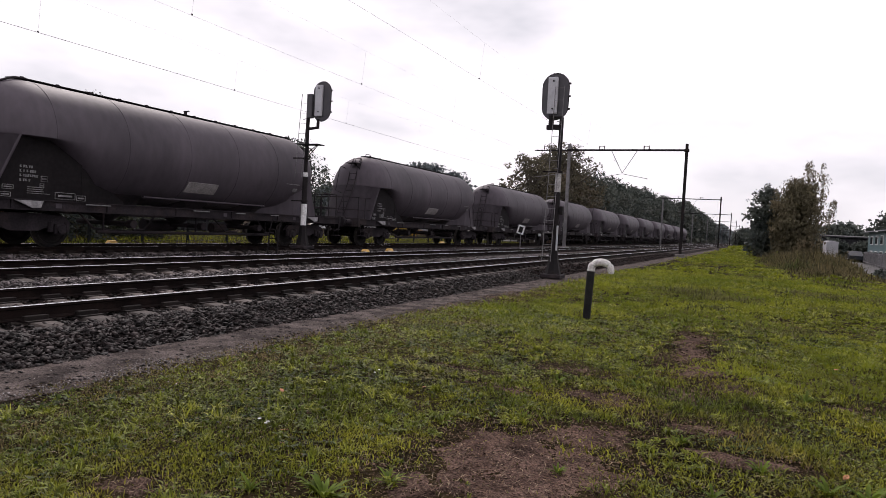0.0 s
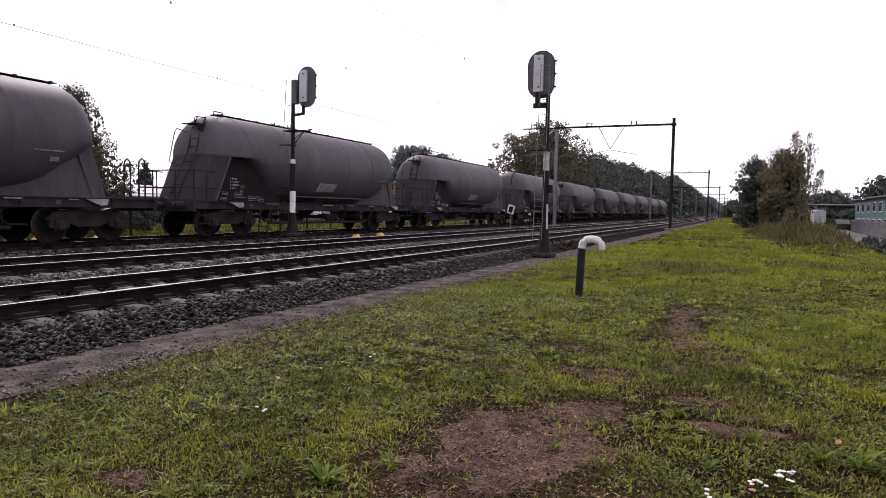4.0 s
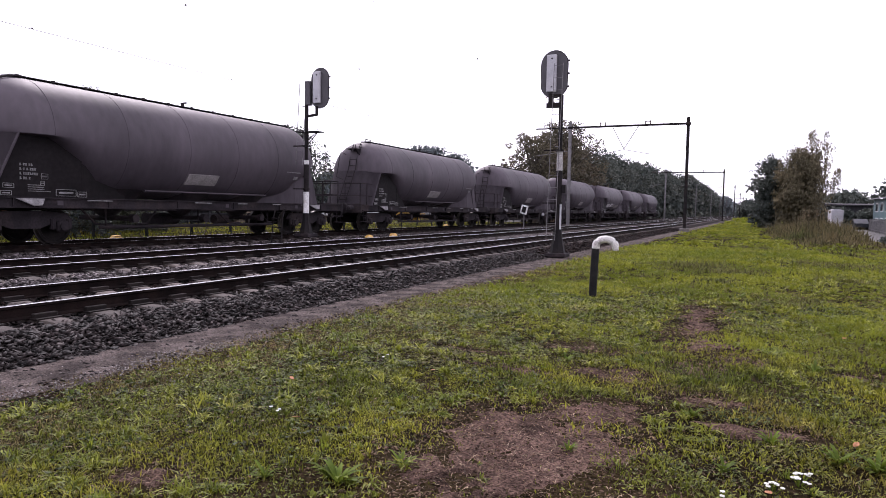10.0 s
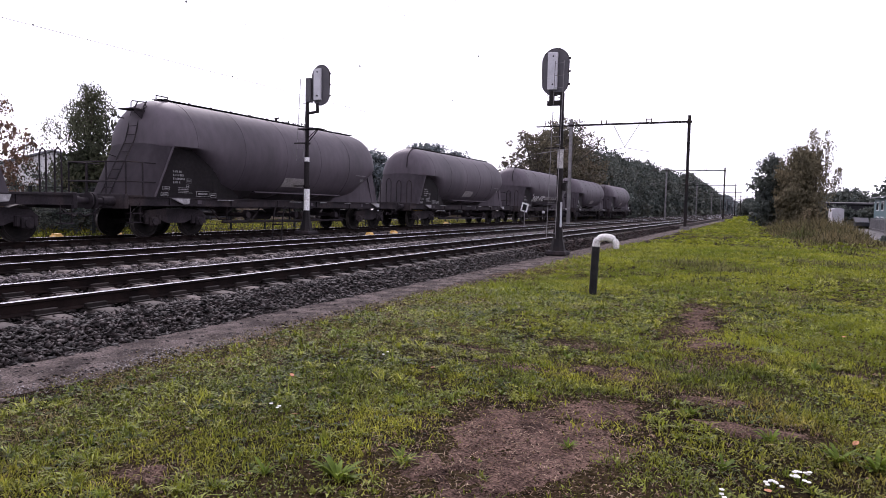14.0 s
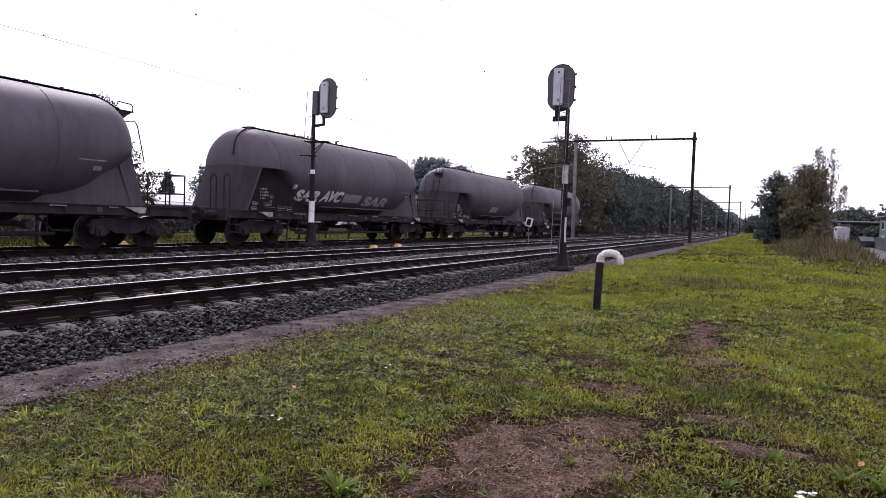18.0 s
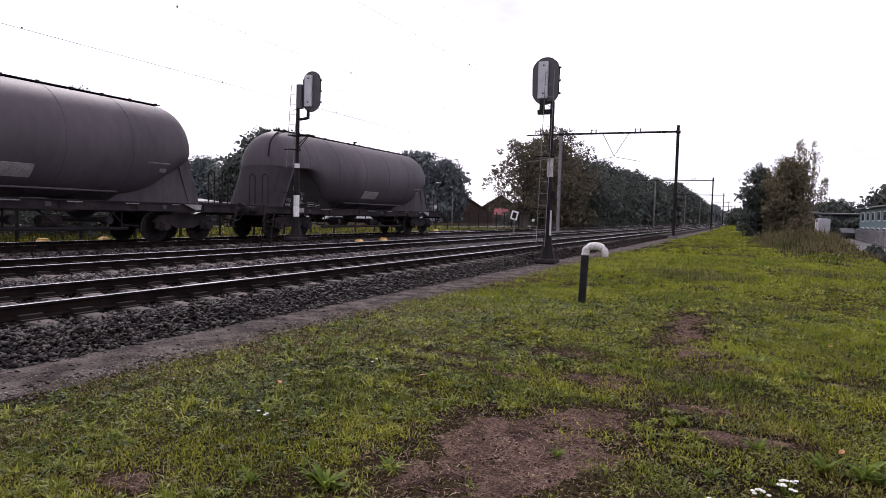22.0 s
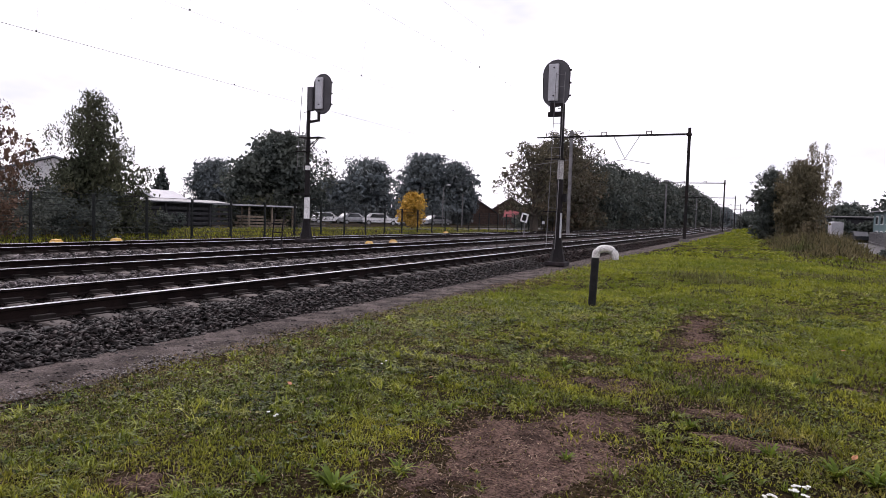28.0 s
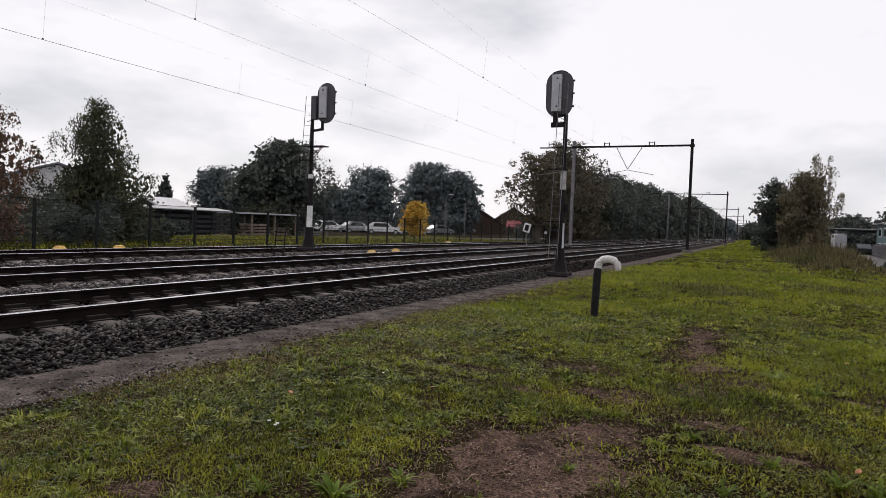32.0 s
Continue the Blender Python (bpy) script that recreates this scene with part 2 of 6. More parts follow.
M_FADED = mat("faded_white_band", (0.30, 0.29, 0.29), (0.42, 0.41, 0.41), 0.7, scale=4, fine=30, bump=0.05, c3=(0.22, 0.20, 0.19))
M_BLACKPIPE = mat("black_painted_pipe", (0.008, 0.008, 0.009), (0.015, 0.0145, 0.0145), 0.75, scale=6, fine=40, bump=0.1, spec=0.2)
M_CONC = mat("concrete", (0.10, 0.092, 0.088), (0.16, 0.148, 0.14), 0.9, scale=3, fine=40, bump=0.2, c3=(0.06, 0.05, 0.045))
M_FENCE = mat("fence_dark_green", (0.008, 0.010, 0.010), (0.014, 0.016, 0.016), 0.65, scale=3, fine=30, bump=0.02, spec=0.2)
M_YELLOW = mat("yellow_plastic", (0.62, 0.36, 0.08), (0.72, 0.45, 0.12), 0.5, scale=6, fine=40, bump=0.03, c3=(0.7, 0.6, 0.45))
M_WIRE = mat("wire_copper", (0.05, 0.05, 0.05), (0.08, 0.075, 0.07), 0.5, metal=0.6, scale=2, fine=20, bump=0)
M_BARK = mat("bark", (0.05, 0.042, 0.035), (0.09, 0.075, 0.06), 0.95, scale=3, fine=20, bump=0.5, stretch=(1, 1, 0.3))


def leafmat(name, c1, c2, c3=None):
    return mat(name, c1, c2, 0.65, scale=0.4, fine=2.5, bump=0, c3=c3, island=0.42, spec=0.12, through_light=0.25)


M_LEAF = leafmat("leaf_dark_green", (0.060, 0.073, 0.067), (0.100, 0.112, 0.094), (0.110, 0.105, 0.082))
M_LEAF_OAK = leafmat("leaf_oak", (0.074, 0.069, 0.051), (0.118, 0.104, 0.068), (0.155, 0.098, 0.068))
# distance haze is put into this paler, bluer leaf colour
M_LEAF_HAZE = leafmat("leaf_far_hazed", (0.106, 0.128, 0.138), (0.155, 0.174, 0.174))
M_LEAF_BIRCH = leafmat("leaf_birch", (0.052, 0.060, 0.038), (0.085, 0.090, 0.052), (0.105, 0.088, 0.055))
M_LEAF_WEEP = leafmat("leaf_weeping", (0.105, 0.095, 0.060), (0.165, 0.142, 0.088), (0.21, 0.16, 0.098))
M_LEAF_GOLD = leafmat("leaf_golden", (0.48, 0.30, 0.055), (0.62, 0.42, 0.1))
M_LEAF_RED = leafmat("leaf_reddish", (0.11, 0.07, 0.05), (0.16, 0.1, 0.066), (0.1, 0.1, 0.05))
M_ROOF_DARK = mat("dark_roof_tiles", (0.022, 0.022, 0.026), (0.035, 0.034, 0.038), 0.8, scale=1, fine=9, bump=0.3, stretch=(1, 1, 3))
M_ROOF_GREY = mat("grey_sheet_roof", (0.11, 0.115, 0.13), (0.15, 0.155, 0.17), 0.6, scale=0.6, fine=5, bump=0.05)
M_WALL_WHITE = mat("white_render", (0.5, 0.5, 0.51), (0.6, 0.6, 0.6), 0.85, scale=0.8, fine=10, bump=0.05, c3=(0.44, 0.43, 0.42))
M_WALL_DARK = mat("dark_timber", (0.014, 0.014, 0.017), (0.024, 0.024, 0.028), 0.85, scale=1, fine=9, bump=0.1, stretch=(4, 4, 0.5))
M_BRICK = mat("brown_brick", (0.05, 0.032, 0.026), (0.075, 0.046, 0.036), 0.9, scale=2, fine=18, bump=0.2)
M_RED = mat("red_cloth", (0.22, 0.05, 0.055), (0.3, 0.07, 0.075), 0.8, scale=2, fine=14, bump=0.05)
M_TEAL = mat("teal_cladding", (0.052, 0.098, 0.112), (0.072, 0.128, 0.143), 0.5, scale=0.7, fine=9, bump=0.05, stretch=(6, 6, 0.3))
M_GLASS = mat("window_glass", (0.03, 0.035, 0.04), (0.05, 0.055, 0.06), 0.08, scale=0.5, fine=3, bump=0, spec=0.6)
M_CARWHITE = mat("car_white", (0.7, 0.7, 0.72), (0.76, 0.76, 0.78), 0.3, scale=1, fine=9, bump=0)
M_CARSILVER = mat("car_silver", (0.35, 0.36, 0.38), (0.42, 0.43, 0.45), 0.3, metal=0.5, scale=1, fine=9, bump=0)
M_CARDARK = mat("car_dark", (0.02, 0.022, 0.028), (0.035, 0.037, 0.045), 0.3, scale=1, fine=9, bump=0)
M_TYRE = mat("tyre_rubber", (0.015, 0.015, 0.015), (0.025, 0.025, 0.025), 0.85, scale=5, fine=40, bump=0.1)
M_ASPHALT = mat("asphalt", (0.075, 0.071, 0.070), (0.115, 0.109, 0.106), 0.9, scale=1, fine=60, bump=0.3, c3=(0.055, 0.053, 0.052))
M_WOOD = mat("weathered_wood", (0.13, 0.10, 0.075), (0.2, 0.16, 0.12), 0.85, scale=2, fine=15, bump=0.2, stretch=(1, 1, 0.3))
M_PORCELAIN = mat("insulator_brown", (0.06, 0.04, 0.035), (0.09, 0.06, 0.05), 0.3, scale=3, fine=20, bump=0)
M_PETAL = mat("white_petal", (0.72, 0.72, 0.68), (0.8, 0.8, 0.76), 0.7, scale=9, fine=40, bump=0)
M_DEADLEAF = mat("dead_leaf", (0.32, 0.14, 0.07), (0.42, 0.2, 0.1), 0.8, scale=9, fine=60, bump=0.1)


# ---- mesh helpers ----
def box(bm, c, s, m=None, bevel=0.0):
    t = bmesh.new()
    bmesh.ops.create_cube(t, size=1.0)
    bmesh.ops.scale(t, vec=s, verts=t.verts)
    if bevel:
        bmesh.ops.bevel(t, geom=t.edges[:], offset=bevel, segments=1, affect='EDGES')
    if m:
        bmesh.ops.transform(t, matrix=m, verts=t.verts)
    bmesh.ops.translate(t, vec=c, verts=t.verts)
    copies = {v: bm.verts.new(v.co) for v in t.verts}
    for f in t.faces:
        bm.faces.new([copies[v] for v in f.verts])
    t.free()


def rod(bm, a, b, r0, r1=None, seg=10, caps=True):
    a, b = Vector(a), Vector(b)
    r1 = r0 if r1 is None else r1
    z = (b - a).normalized()
    x = z.orthogonal().normalized()
    y = z.cross(x)
    ra = [bm.verts.new(a + (x * math.cos(i * math.tau / seg) + y * math.sin(i * math.tau / seg)) * r0) for i in range(seg)]
    rb = [bm.verts.new(b + (x * math.cos(i * math.tau / seg) + y * math.sin(i * math.tau / seg)) * r1) for i in range(seg)]
    for i in range(seg):
        bm.faces.new((ra[i], ra[(i + 1) % seg], rb[(i + 1) % seg], rb[i]))
    if caps:
        bm.faces.new(ra[::-1])
        bm.faces.new(rb)


def tube(bm, pts, r, seg=8):
    pts = [Vector(p) for p in pts]
    rings = []
    for i, p in enumerate(pts):
        d = (pts[min(i + 1, len(pts) - 1)] - pts[max(i - 1, 0)]).normalized()
        ref = Vector((1, 0, 0)) if abs(d.x) < 0.8 else Vector((0, 1, 0))
        x = d.cross(ref).normalized()
        y = d.cross(x)
        rr = r[i] if isinstance(r, (list, tuple)) else r
        rings.append([bm.verts.new(p + (x * math.cos(k * math.tau / seg) + y * math.sin(k * math.tau / seg)) * rr) for k in range(seg)])
    for a, b in zip(rings, rings[1:]):
        for k in range(seg):
            bm.faces.new((a[k], a[(k + 1) % seg], b[(k + 1) % seg], b[k]))
    bm.faces.new(rings[0][::-1])
    bm.faces.new(rings[-1])


def prism(bm, poly, off):
    """A flat polygon given in 3D, thickened by the vector off."""
    off = Vector(off)
    a = [bm.verts.new(Vector(p)) for p in poly]
    b = [bm.verts.new(Vector(p) + off) for p in poly]
    bm.faces.new(a[::-1])
    bm.faces.new(b)
    for i in range(len(a)):
        j = (i + 1) % len(a)
        bm.faces.new((a[i], a[j], b[j], b[i]))


def spin(bm, prof, centre, seg=40):
    """Turns (y, radius) pairs about the y axis through centre."""
    cx, cz = centre
    rings = []
    for y, r in prof:
        if r < 1e-4:
            rings.append([bm.verts.new((cx, y, cz))])
        else:
            rings.append([bm.verts.new((cx + r * math.cos(k * math.tau / seg), y, cz + r * math.sin(k * math.tau / seg))) for k in range(seg)])
    for a, b in zip(rings, rings[1:]):
        for k in range(seg):
            j = (k + 1) % seg
            if len(a) == 1:
                bm.faces.new((a[0], b[j], b[k]))
            elif len(b) == 1:
                bm.faces.new((a[k], a[j], b[0]))
            else:
                bm.faces.new((a[k], a[j], b[j], b[k]))


def finish(name, bm, material, smooth=False):
    bmesh.ops.recalc_face_normals(bm, faces=bm.faces)
    me = bpy.data.meshes.new(name)
    bm.to_mesh(me)
    bm.free()
    me.materials.append(material)
    if smooth:
        me.shade_smooth()
        me.set_sharp_from_angle(angle=radians(38))
    return me


def part(name, bm, material, parent, label="", smooth=False):
    ob = new(name, finish(name, bm, material, smooth))
    ob.parent = parent
    if label:
        tagged(ob, label)
    return ob


def thing(name, m, label, category, group="", kind=""):
    ob = new(name)
    ob.empty_display_size = 0.2
    ob.matrix_basis = m
    return tagged(ob, label, category, group, kind)


def raw(name, verts, faces, material, smooth=False):
    """A mesh object from numpy arrays; faces all of one size."""
    me = bpy.data.meshes.new(name)
    nf, k = faces.shape
    me.vertices.add(len(verts))
    me.vertices.foreach_set("co", np.asarray(verts, np.float32).ravel())
    me.loops.add(nf * k)
    me.loops.foreach_set("vertex_index", faces.astype(np.int32).ravel())
    me.polygons.add(nf)
    me.polygons.foreach_set("loop_start", np.arange(0, nf * k, k, dtype=np.int32))
    me.update(calc_edges=True)
    me.validate()
    me.materials.append(material)
    if smooth:
        me.shade_smooth()
    return new(name, me)


RNG = np.random.default_rng(7)


# ---- ground ----
def wave(x, y):
    return (np.sin(x * 1.3 + 0.7 * np.sin(y * 0.9)) * np.cos(y * 1.1 + 0.5 * np.sin(x * 0.7)) * 0.5
            + np.sin(x * 3.7 + y * 2.9) * 0.22 + np.sin(x * 0.31 - y * 0.23) * 0.5)


def gz(x, y):
    """Height of the grass ground."""
    x, y = np.asarray(x, float), np.asarray(y, float)
    z = np.full(np.broadcast(x, y).shape, -0.345)
    near = np.clip((x + 4.9) / 1.2, 0, 1) * np.clip((60 - y) / 40, 0, 1)
    z = z + near * (0.03 * wave(x, y) + 0.045 * np.clip((y - 9) / 6, 0, 1) * wave(x * 0.8 + 2, y * 0.55))
    z = z - 0.35 * np.clip((x - 5.0) / 3.0, 0, 1)
    z = z + 0.12 * np.clip((-20.5 - x) / 1.0, 0, 1)
    return z


def graded(a, b, fine_a, fine_b, step, growth=1.35):
    mid = list(np.arange(fine_a, fine_b + step * 0.5, step))
    lo, hi, s = [fine_a], [fine_b], step
    while lo[-1] > a:
        s *= growth
        lo.append(max(a, lo[-1] - s))
    s = step
    while hi[-1] < b:
        s *= growth
        hi.append(min(b, hi[-1] + s))
    return np.array(lo[:0:-1] + mid[:-1] + hi)


def sheet(name, xs, ys, zf, material):
    X, Y = np.meshgrid(xs, ys, indexing="ij")
    V = np.stack([X, Y, zf(X, Y)], -1).reshape(-1, 3)
    ni, nj = len(xs), len(ys)
    i, j = np.meshgrid(np.arange(ni - 1), np.arange(nj - 1), indexing="ij")
    a = (i * nj + j).ravel()
    return raw(name, V, np.stack([a, a + nj, a + nj + 1, a + 1], 1), material, True)


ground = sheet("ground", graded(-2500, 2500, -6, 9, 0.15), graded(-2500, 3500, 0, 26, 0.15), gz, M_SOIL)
tagged(ground, "uneven green grass verge beside the railway line", "ground", kind="structure")

BARE = [(-1.10, 3.7, 0.56, 1.0), (-1.50, 4.2, 0.34, 0.4), (-0.95, 2.7, 0.6, 0.5), (-0.95, 4.75, 0.4, 0.36), (-1.45, 3.2, 0.34, 0.5), (-0.75, 4.1, 0.3, 0.4),
        (-0.66, 10.3, 0.30, 0.95), (-0.62, 8.9, 0.26, 0.9), (-0.45, 7.8, 0.34, 0.55), (-0.10, 7.1, 0.28, 0.22), (-1.55, 6.95, 0.42, 0.17),
        (-1.10, 6.0, 0.32, 0.25), (-0.30, 5.45, 0.42, 0.22), (0.02, 4.8, 0.36, 0.16), (-0.45, 6.6, 0.22, 0.3), (-2.85, 2.45, 0.22, 0.14), (0.82, 6.9, 0.16, 0.1), (-2.6, 6.2, 0.4, 0.08), (-1.9, 5.7, 0.35, 0.09)]


def bareness(x, y):
    b = np.zeros(np.broadcast(x, y).shape)
    for cx, cy, rx, ry in BARE:
        d = np.sqrt(((x - cx) / rx) ** 2 + ((y - cy) / ry) ** 2) + 0.4 * wave(x * 4, y * 4) + 0.4 * wave(x * 11, y * 9)
        b = np.maximum(b, np.clip(1.9 - d, 0, 1))
    return b


def bare_patches():
    for i, (cx, cy, rx, ry) in enumerate(BARE):
        big = rx * ry > 0.09
        n, rings = (110, 30) if big else (56, 12)
        k, a = np.meshgrid(np.arange(rings + 1) / rings, np.arange(n) * math.tau / n, indexing="ij")
        e = (1 + 0.22 * np.sin(3 * a + i) + 0.13 * np.sin(7 * a + 2 * i) + 0.08 * np.sin(17 * a + i)) * k * 1.2
        x, y = cx + rx * e * np.cos(a), cy + ry * e * np.sin(a)
        clods = wave(x * 9 + i, y * 8) * 0.010 + wave(x * 23, y * 21 + i) * 0.007 + wave(x * 57 + 2, y * 49) * 0.005
        z = gz(x, y) + 0.010 - 0.030 * k ** 2 + clods
        V = np.stack([x, y, z], -1).reshape(-1, 3)
        p, q = np.meshgrid(np.arange(rings), np.arange(n), indexing="ij")
        r = (q + 1) % n
        F = np.stack([p * n + q, p * n + r, (p + 1) * n + r, (p + 1) * n + q], -1).reshape(-1, 4)
        ob = raw("bare_soil", V, F, M_BARE, True)
        tagged(ob, "worn patch of reddish bare soil in the grass", "bare soil", "bare patches in the verge", "structure")


bare_patches()


def path_z(x, y):
    e = np.clip(np.minimum(x + 5.75, -4.72 - x + 0.16 * wave(x * 0, y * 1.3)) / 0.22, -1, 1)
    return -0.345 + 0.018 * e + 0.006 * np.sin(x * 23 + y * 9) * np.sin(y * 17)


path = sheet("path", np.arange(-5.75, -4.3, 0.08), np.concatenate([np.arange(-60, 0, 3.0), np.arange(0, 30, 0.12), np.arange(30, 400, 4.0)]), path_z, M_PATH)
tagged(path, "trodden grey cinder path along the foot of the ballast", "path", kind="structure")


def bed_z(x, y):
    up = np.clip((-5.42 - x) / 0.75, 0, 1)
    far = np.clip((x + 20.6) / 0.7, 0, 1)
    dip = 0.06 * np.exp(-((x + 14.6) / 0.9) ** 2)
    rough = (np.sin(x * 19 + 3 * np.sin(y * 7)) * np.sin(y * 21 + 2 * np.sin(x * 5))) * 0.012
    return -0.40 + 0.195 * np.minimum(up, far) * 1.0 - dip + rough * np.minimum(1, np.minimum(up, far) * 3)


bed = sheet("ballast", np.concatenate([np.arange(-5.3, -8.6, -0.08), np.arange(-8.6, -20.8, -0.3)])[::-1],
            np.concatenate([np.arange(-260, 0, 8.0), np.arange(0, 40, 0.12), np.arange(40, 120, 1.0), np.arange(120, 900, 20.0)]), bed_z, M_BALLAST)
tagged(bed, "dark grey-brown ballast bed under three tracks", "ballast", kind="structure")


# ---- loose ballast stones ----
def stone_shape(seed):
    """A flat angular lump of crushed rock."""
    r = random.Random(seed)
    bm = bmesh.new()
    for k in range(7):
        d = Vector((r.gauss(0, 1), r.gauss(0, 1), r.gauss(0, 1))).normalized() * r.uniform(0.8, 1.15)
        bm.verts.new((d.x * 1.15, d.y * 0.75, d.z * 0.4))
    bmesh.ops.convex_hull(bm, input=bm.verts[:])
    for v in [v for v in bm.verts if not v.link_faces]:
        bm.verts.remove(v)
    bmesh.ops.triangulate(bm, faces=bm.faces[:])
    return finish("stone", bm, M_STONE1)


def ballast_stones():
    shapes = [stone_shape(i) for i in range(12)]
    spots = []
    r = np.random.default_rng(3)
    while len(spots) < 300:
        y = r.uniform(3.2, 7.5)
        x = r.uniform(-6.35, -5.3)
        spots.append((x, y))
    for x, y in spots:
        s = r.uniform(0.035, 0.062)
        ob = new("stone", shapes[int(r.integers(12))])
        ob.parent = bed
        ob.matrix_basis = pose(x, y, float(bed_z(np.array(x), np.array(y))) + s * 0.3, r.uniform(-40, 40), r.uniform(-40, 40), r.uniform(0, 360)) @ Matrix.Scale(s, 4)
    base = []
    for me in shapes:
        v = np.array([q.co[:] for q in me.vertices])
        f = np.array([p.vertices[:] for p in me.polygons])
        base.append((v, f))

    def lay(V, F, material):
        ob = raw("loose_stones", np.concatenate(V), np.concatenate(F), material)
        ob.parent = bed
        tagged(ob, "loose crushed ballast stones", kind="stuff")

    # x range, y range, number, size, heap
    zones = [(-6.6, -5.3, 0.8, 10, 11500, 0.041, 0), (-5.5, -5.1, 1.5, 24, 420, 0.03, 0), (-6.6, -5.25, 10, 20, 5800, 0.043, 0), (-6.7, -5.2, 20, 60, 4600, 0.058, 2),
             (-7.0, -6.4, 0.8, 22, 3000, 0.040, 0), (-8.5, -7.05, 2, 34, 6500, 0.044, 2), (-11.0, -8.5, 3, 40, 9500, 0.050, 1),
             (-12.6, -11.2, 6, 44, 4200, 0.050, 2), (-16.3, -12.8, 8, 54, 8500, 0.055, 1)]
    heap = [([], [], 0), ([], [], 0), ([], [], 0)]
    for x0, x1, y0, y1, n, size, h in zones:
        V, F, off = heap[h]
        xs, ys = r.uniform(x0, x1, n), y0 + (y1 - y0) * r.uniform(0, 1, n) ** 1.5
        zs = bed_z(xs, ys)
        for x, y, z in zip(xs, ys, zs):
            v, f = base[int(r.integers(12))]
            s = size * r.uniform(0.55, 1.45)
            e = np.array(Euler((r.uniform(-0.55, 0.55), r.uniform(-0.55, 0.55), r.uniform(0, 6.3))).to_matrix())
            V.append(v @ e.T * s + (x, y, z + s * r.uniform(0.1, 0.5)))
            F.append(f + off)
            off += len(v)
        heap[h] = (V, F, off)
    for h, m in enumerate((M_STONE, M_STONE2, M_STONE3)):
        lay(heap[h][0], heap[h][1], m)

    def crumbs(name, spots, lo, hi, material, owner, label):
        V, F, off = [], [], 0
        for x, y, z in spots:
            v, f = base[int(r.integers(12))]
            V.append(v * r.uniform(lo, hi) * np.array([1, 1, 1.5]) + (x, y, z))
            F.append(f + off)
            off += len(v)
        o = raw(name, np.concatenate(V), np.concatenate(F), material)
        if owner:
            o.parent = owner
        tagged(o, label, "" if owner else "soil crumbs", kind="stuff")

    ys = 1.5 + 26 * r.uniform(0, 1, 6500) ** 1.6
    xs = -5.05 + r.normal(0, 0.3, 6500)
    xs[:1500], ys[:1500] = r.normal(-4.95, 0.16, 1500), r.normal(4.6, 0.8, 1500)
    crumbs("pebbles", [(x, y, -0.332) for x, y in zip(xs, ys)], 0.004, 0.014, M_PEBBLE, path, "small pale pebbles and cinders")
    ys = 1.5 + 24 * r.uniform(0, 1, 1500) ** 1.4
    xs = -5.2 + r.normal(0, 0.25, 1500)
    crumbs("gravel", [(x, y, -0.33) for x, y in zip(xs, ys)], 0.012, 0.03, M_STONE, path, "scattered dark ballast stones")
    spots = []
    for _ in range(22000):
        x, y = r.uniform(-2.6, 0.6), 2.2 + 9.8 * r.uniform(0, 1) ** 1.5
        if float(bareness(np.array(x), np.array(y))) > r.uniform(0.25, 0.9):
            spots.append((x, y, float(gz(x, y)) + 0.008))
    crumbs("soil_crumbs", spots, 0.003, 0.010, M_CLOD, None, "loose crumbs of reddish soil on the worn patches")


# ---- tracks ----
GAUGE = 0.7525
TRACKS = (-7.745, -11.905, -17.285)


def rail_mesh(y0, y1):
    bm = bmesh.new()
    prof = [(-0.07, -0.158), (0.07, -0.158), (0.07, -0.147), (0.012, -0.13), (0.010, -0.045), (0.034, -0.032), (0.034, -0.0045), (0.028, 0.0),
            (-0.028, 0.0), (-0.034, -0.0045), (-0.034, -0.032), (-0.010, -0.045), (-0.012, -0.13), (-0.07, -0.147)]
    ys = [y0, 0, 60, 200, y1]
    rings = [[bm.verts.new((x, y, z)) for x, z in prof] for y in ys]
    n = len(prof)
    for a, b in zip(rings, rings[1:]):
        for k in range(n):
            f = bm.faces.new((a[k], a[(k + 1) % n], b[(k + 1) % n], b[k]))
            f.material_index = 1 if k in (6, 7, 8) else 0
    me = finish("rail", bm, M_RAILSIDE)
    me.materials.append(M_RAILTOP)
    return me


def sleeper_mesh():
    bm = bmesh.new()
    # concrete sleeper with raised rail seats, and a soot-dark fastening block on each side of the rails
    xs = [(-1.28, -0.03), (-1.18, 0.0), (-1.05, 0.008), (-0.5, 0.008), (-0.35, -0.02), (0.35, -0.02), (0.5, 0.008), (1.05, 0.008), (1.18, 0.0), (1.28, -0.03)]
    rings = []
    for x, z in xs:
        rings.append([bm.verts.new((x, -0.16, -0.16)), bm.verts.new((x, -0.14, z - 0.025)), bm.verts.new((x, -0.115, z)), bm.verts.new((x, 0.115, z)), bm.verts.new((x, 0.14, z - 0.025)), bm.verts.new((x, 0.16, -0.16))])
    for a, b in zip(rings, rings[1:]):
        for k in range(5):
            bm.faces.new((a[k], a[k + 1], b[k + 1], b[k]))
    bm.faces.new(rings[0])
    bm.faces.new(rings[-1][::-1])
    plain = len(bm.faces)
    for s in (-GAUGE, GAUGE):
        box(bm, (s, 0, 0.012), (0.40, 0.29, 0.02))
        for d in (-0.105, 0.105):
            box(bm, (s + d, 0, 0.04), (0.06, 0.27, 0.06), bevel=0.008)
    bm.faces.ensure_lookup_table()
    for f in bm.faces[plain:]:
        f.material_index = 1
    me = finish("sleeper", bm, M_SLEEPER)
    me.materials.append(M_CHAIR)
    return me


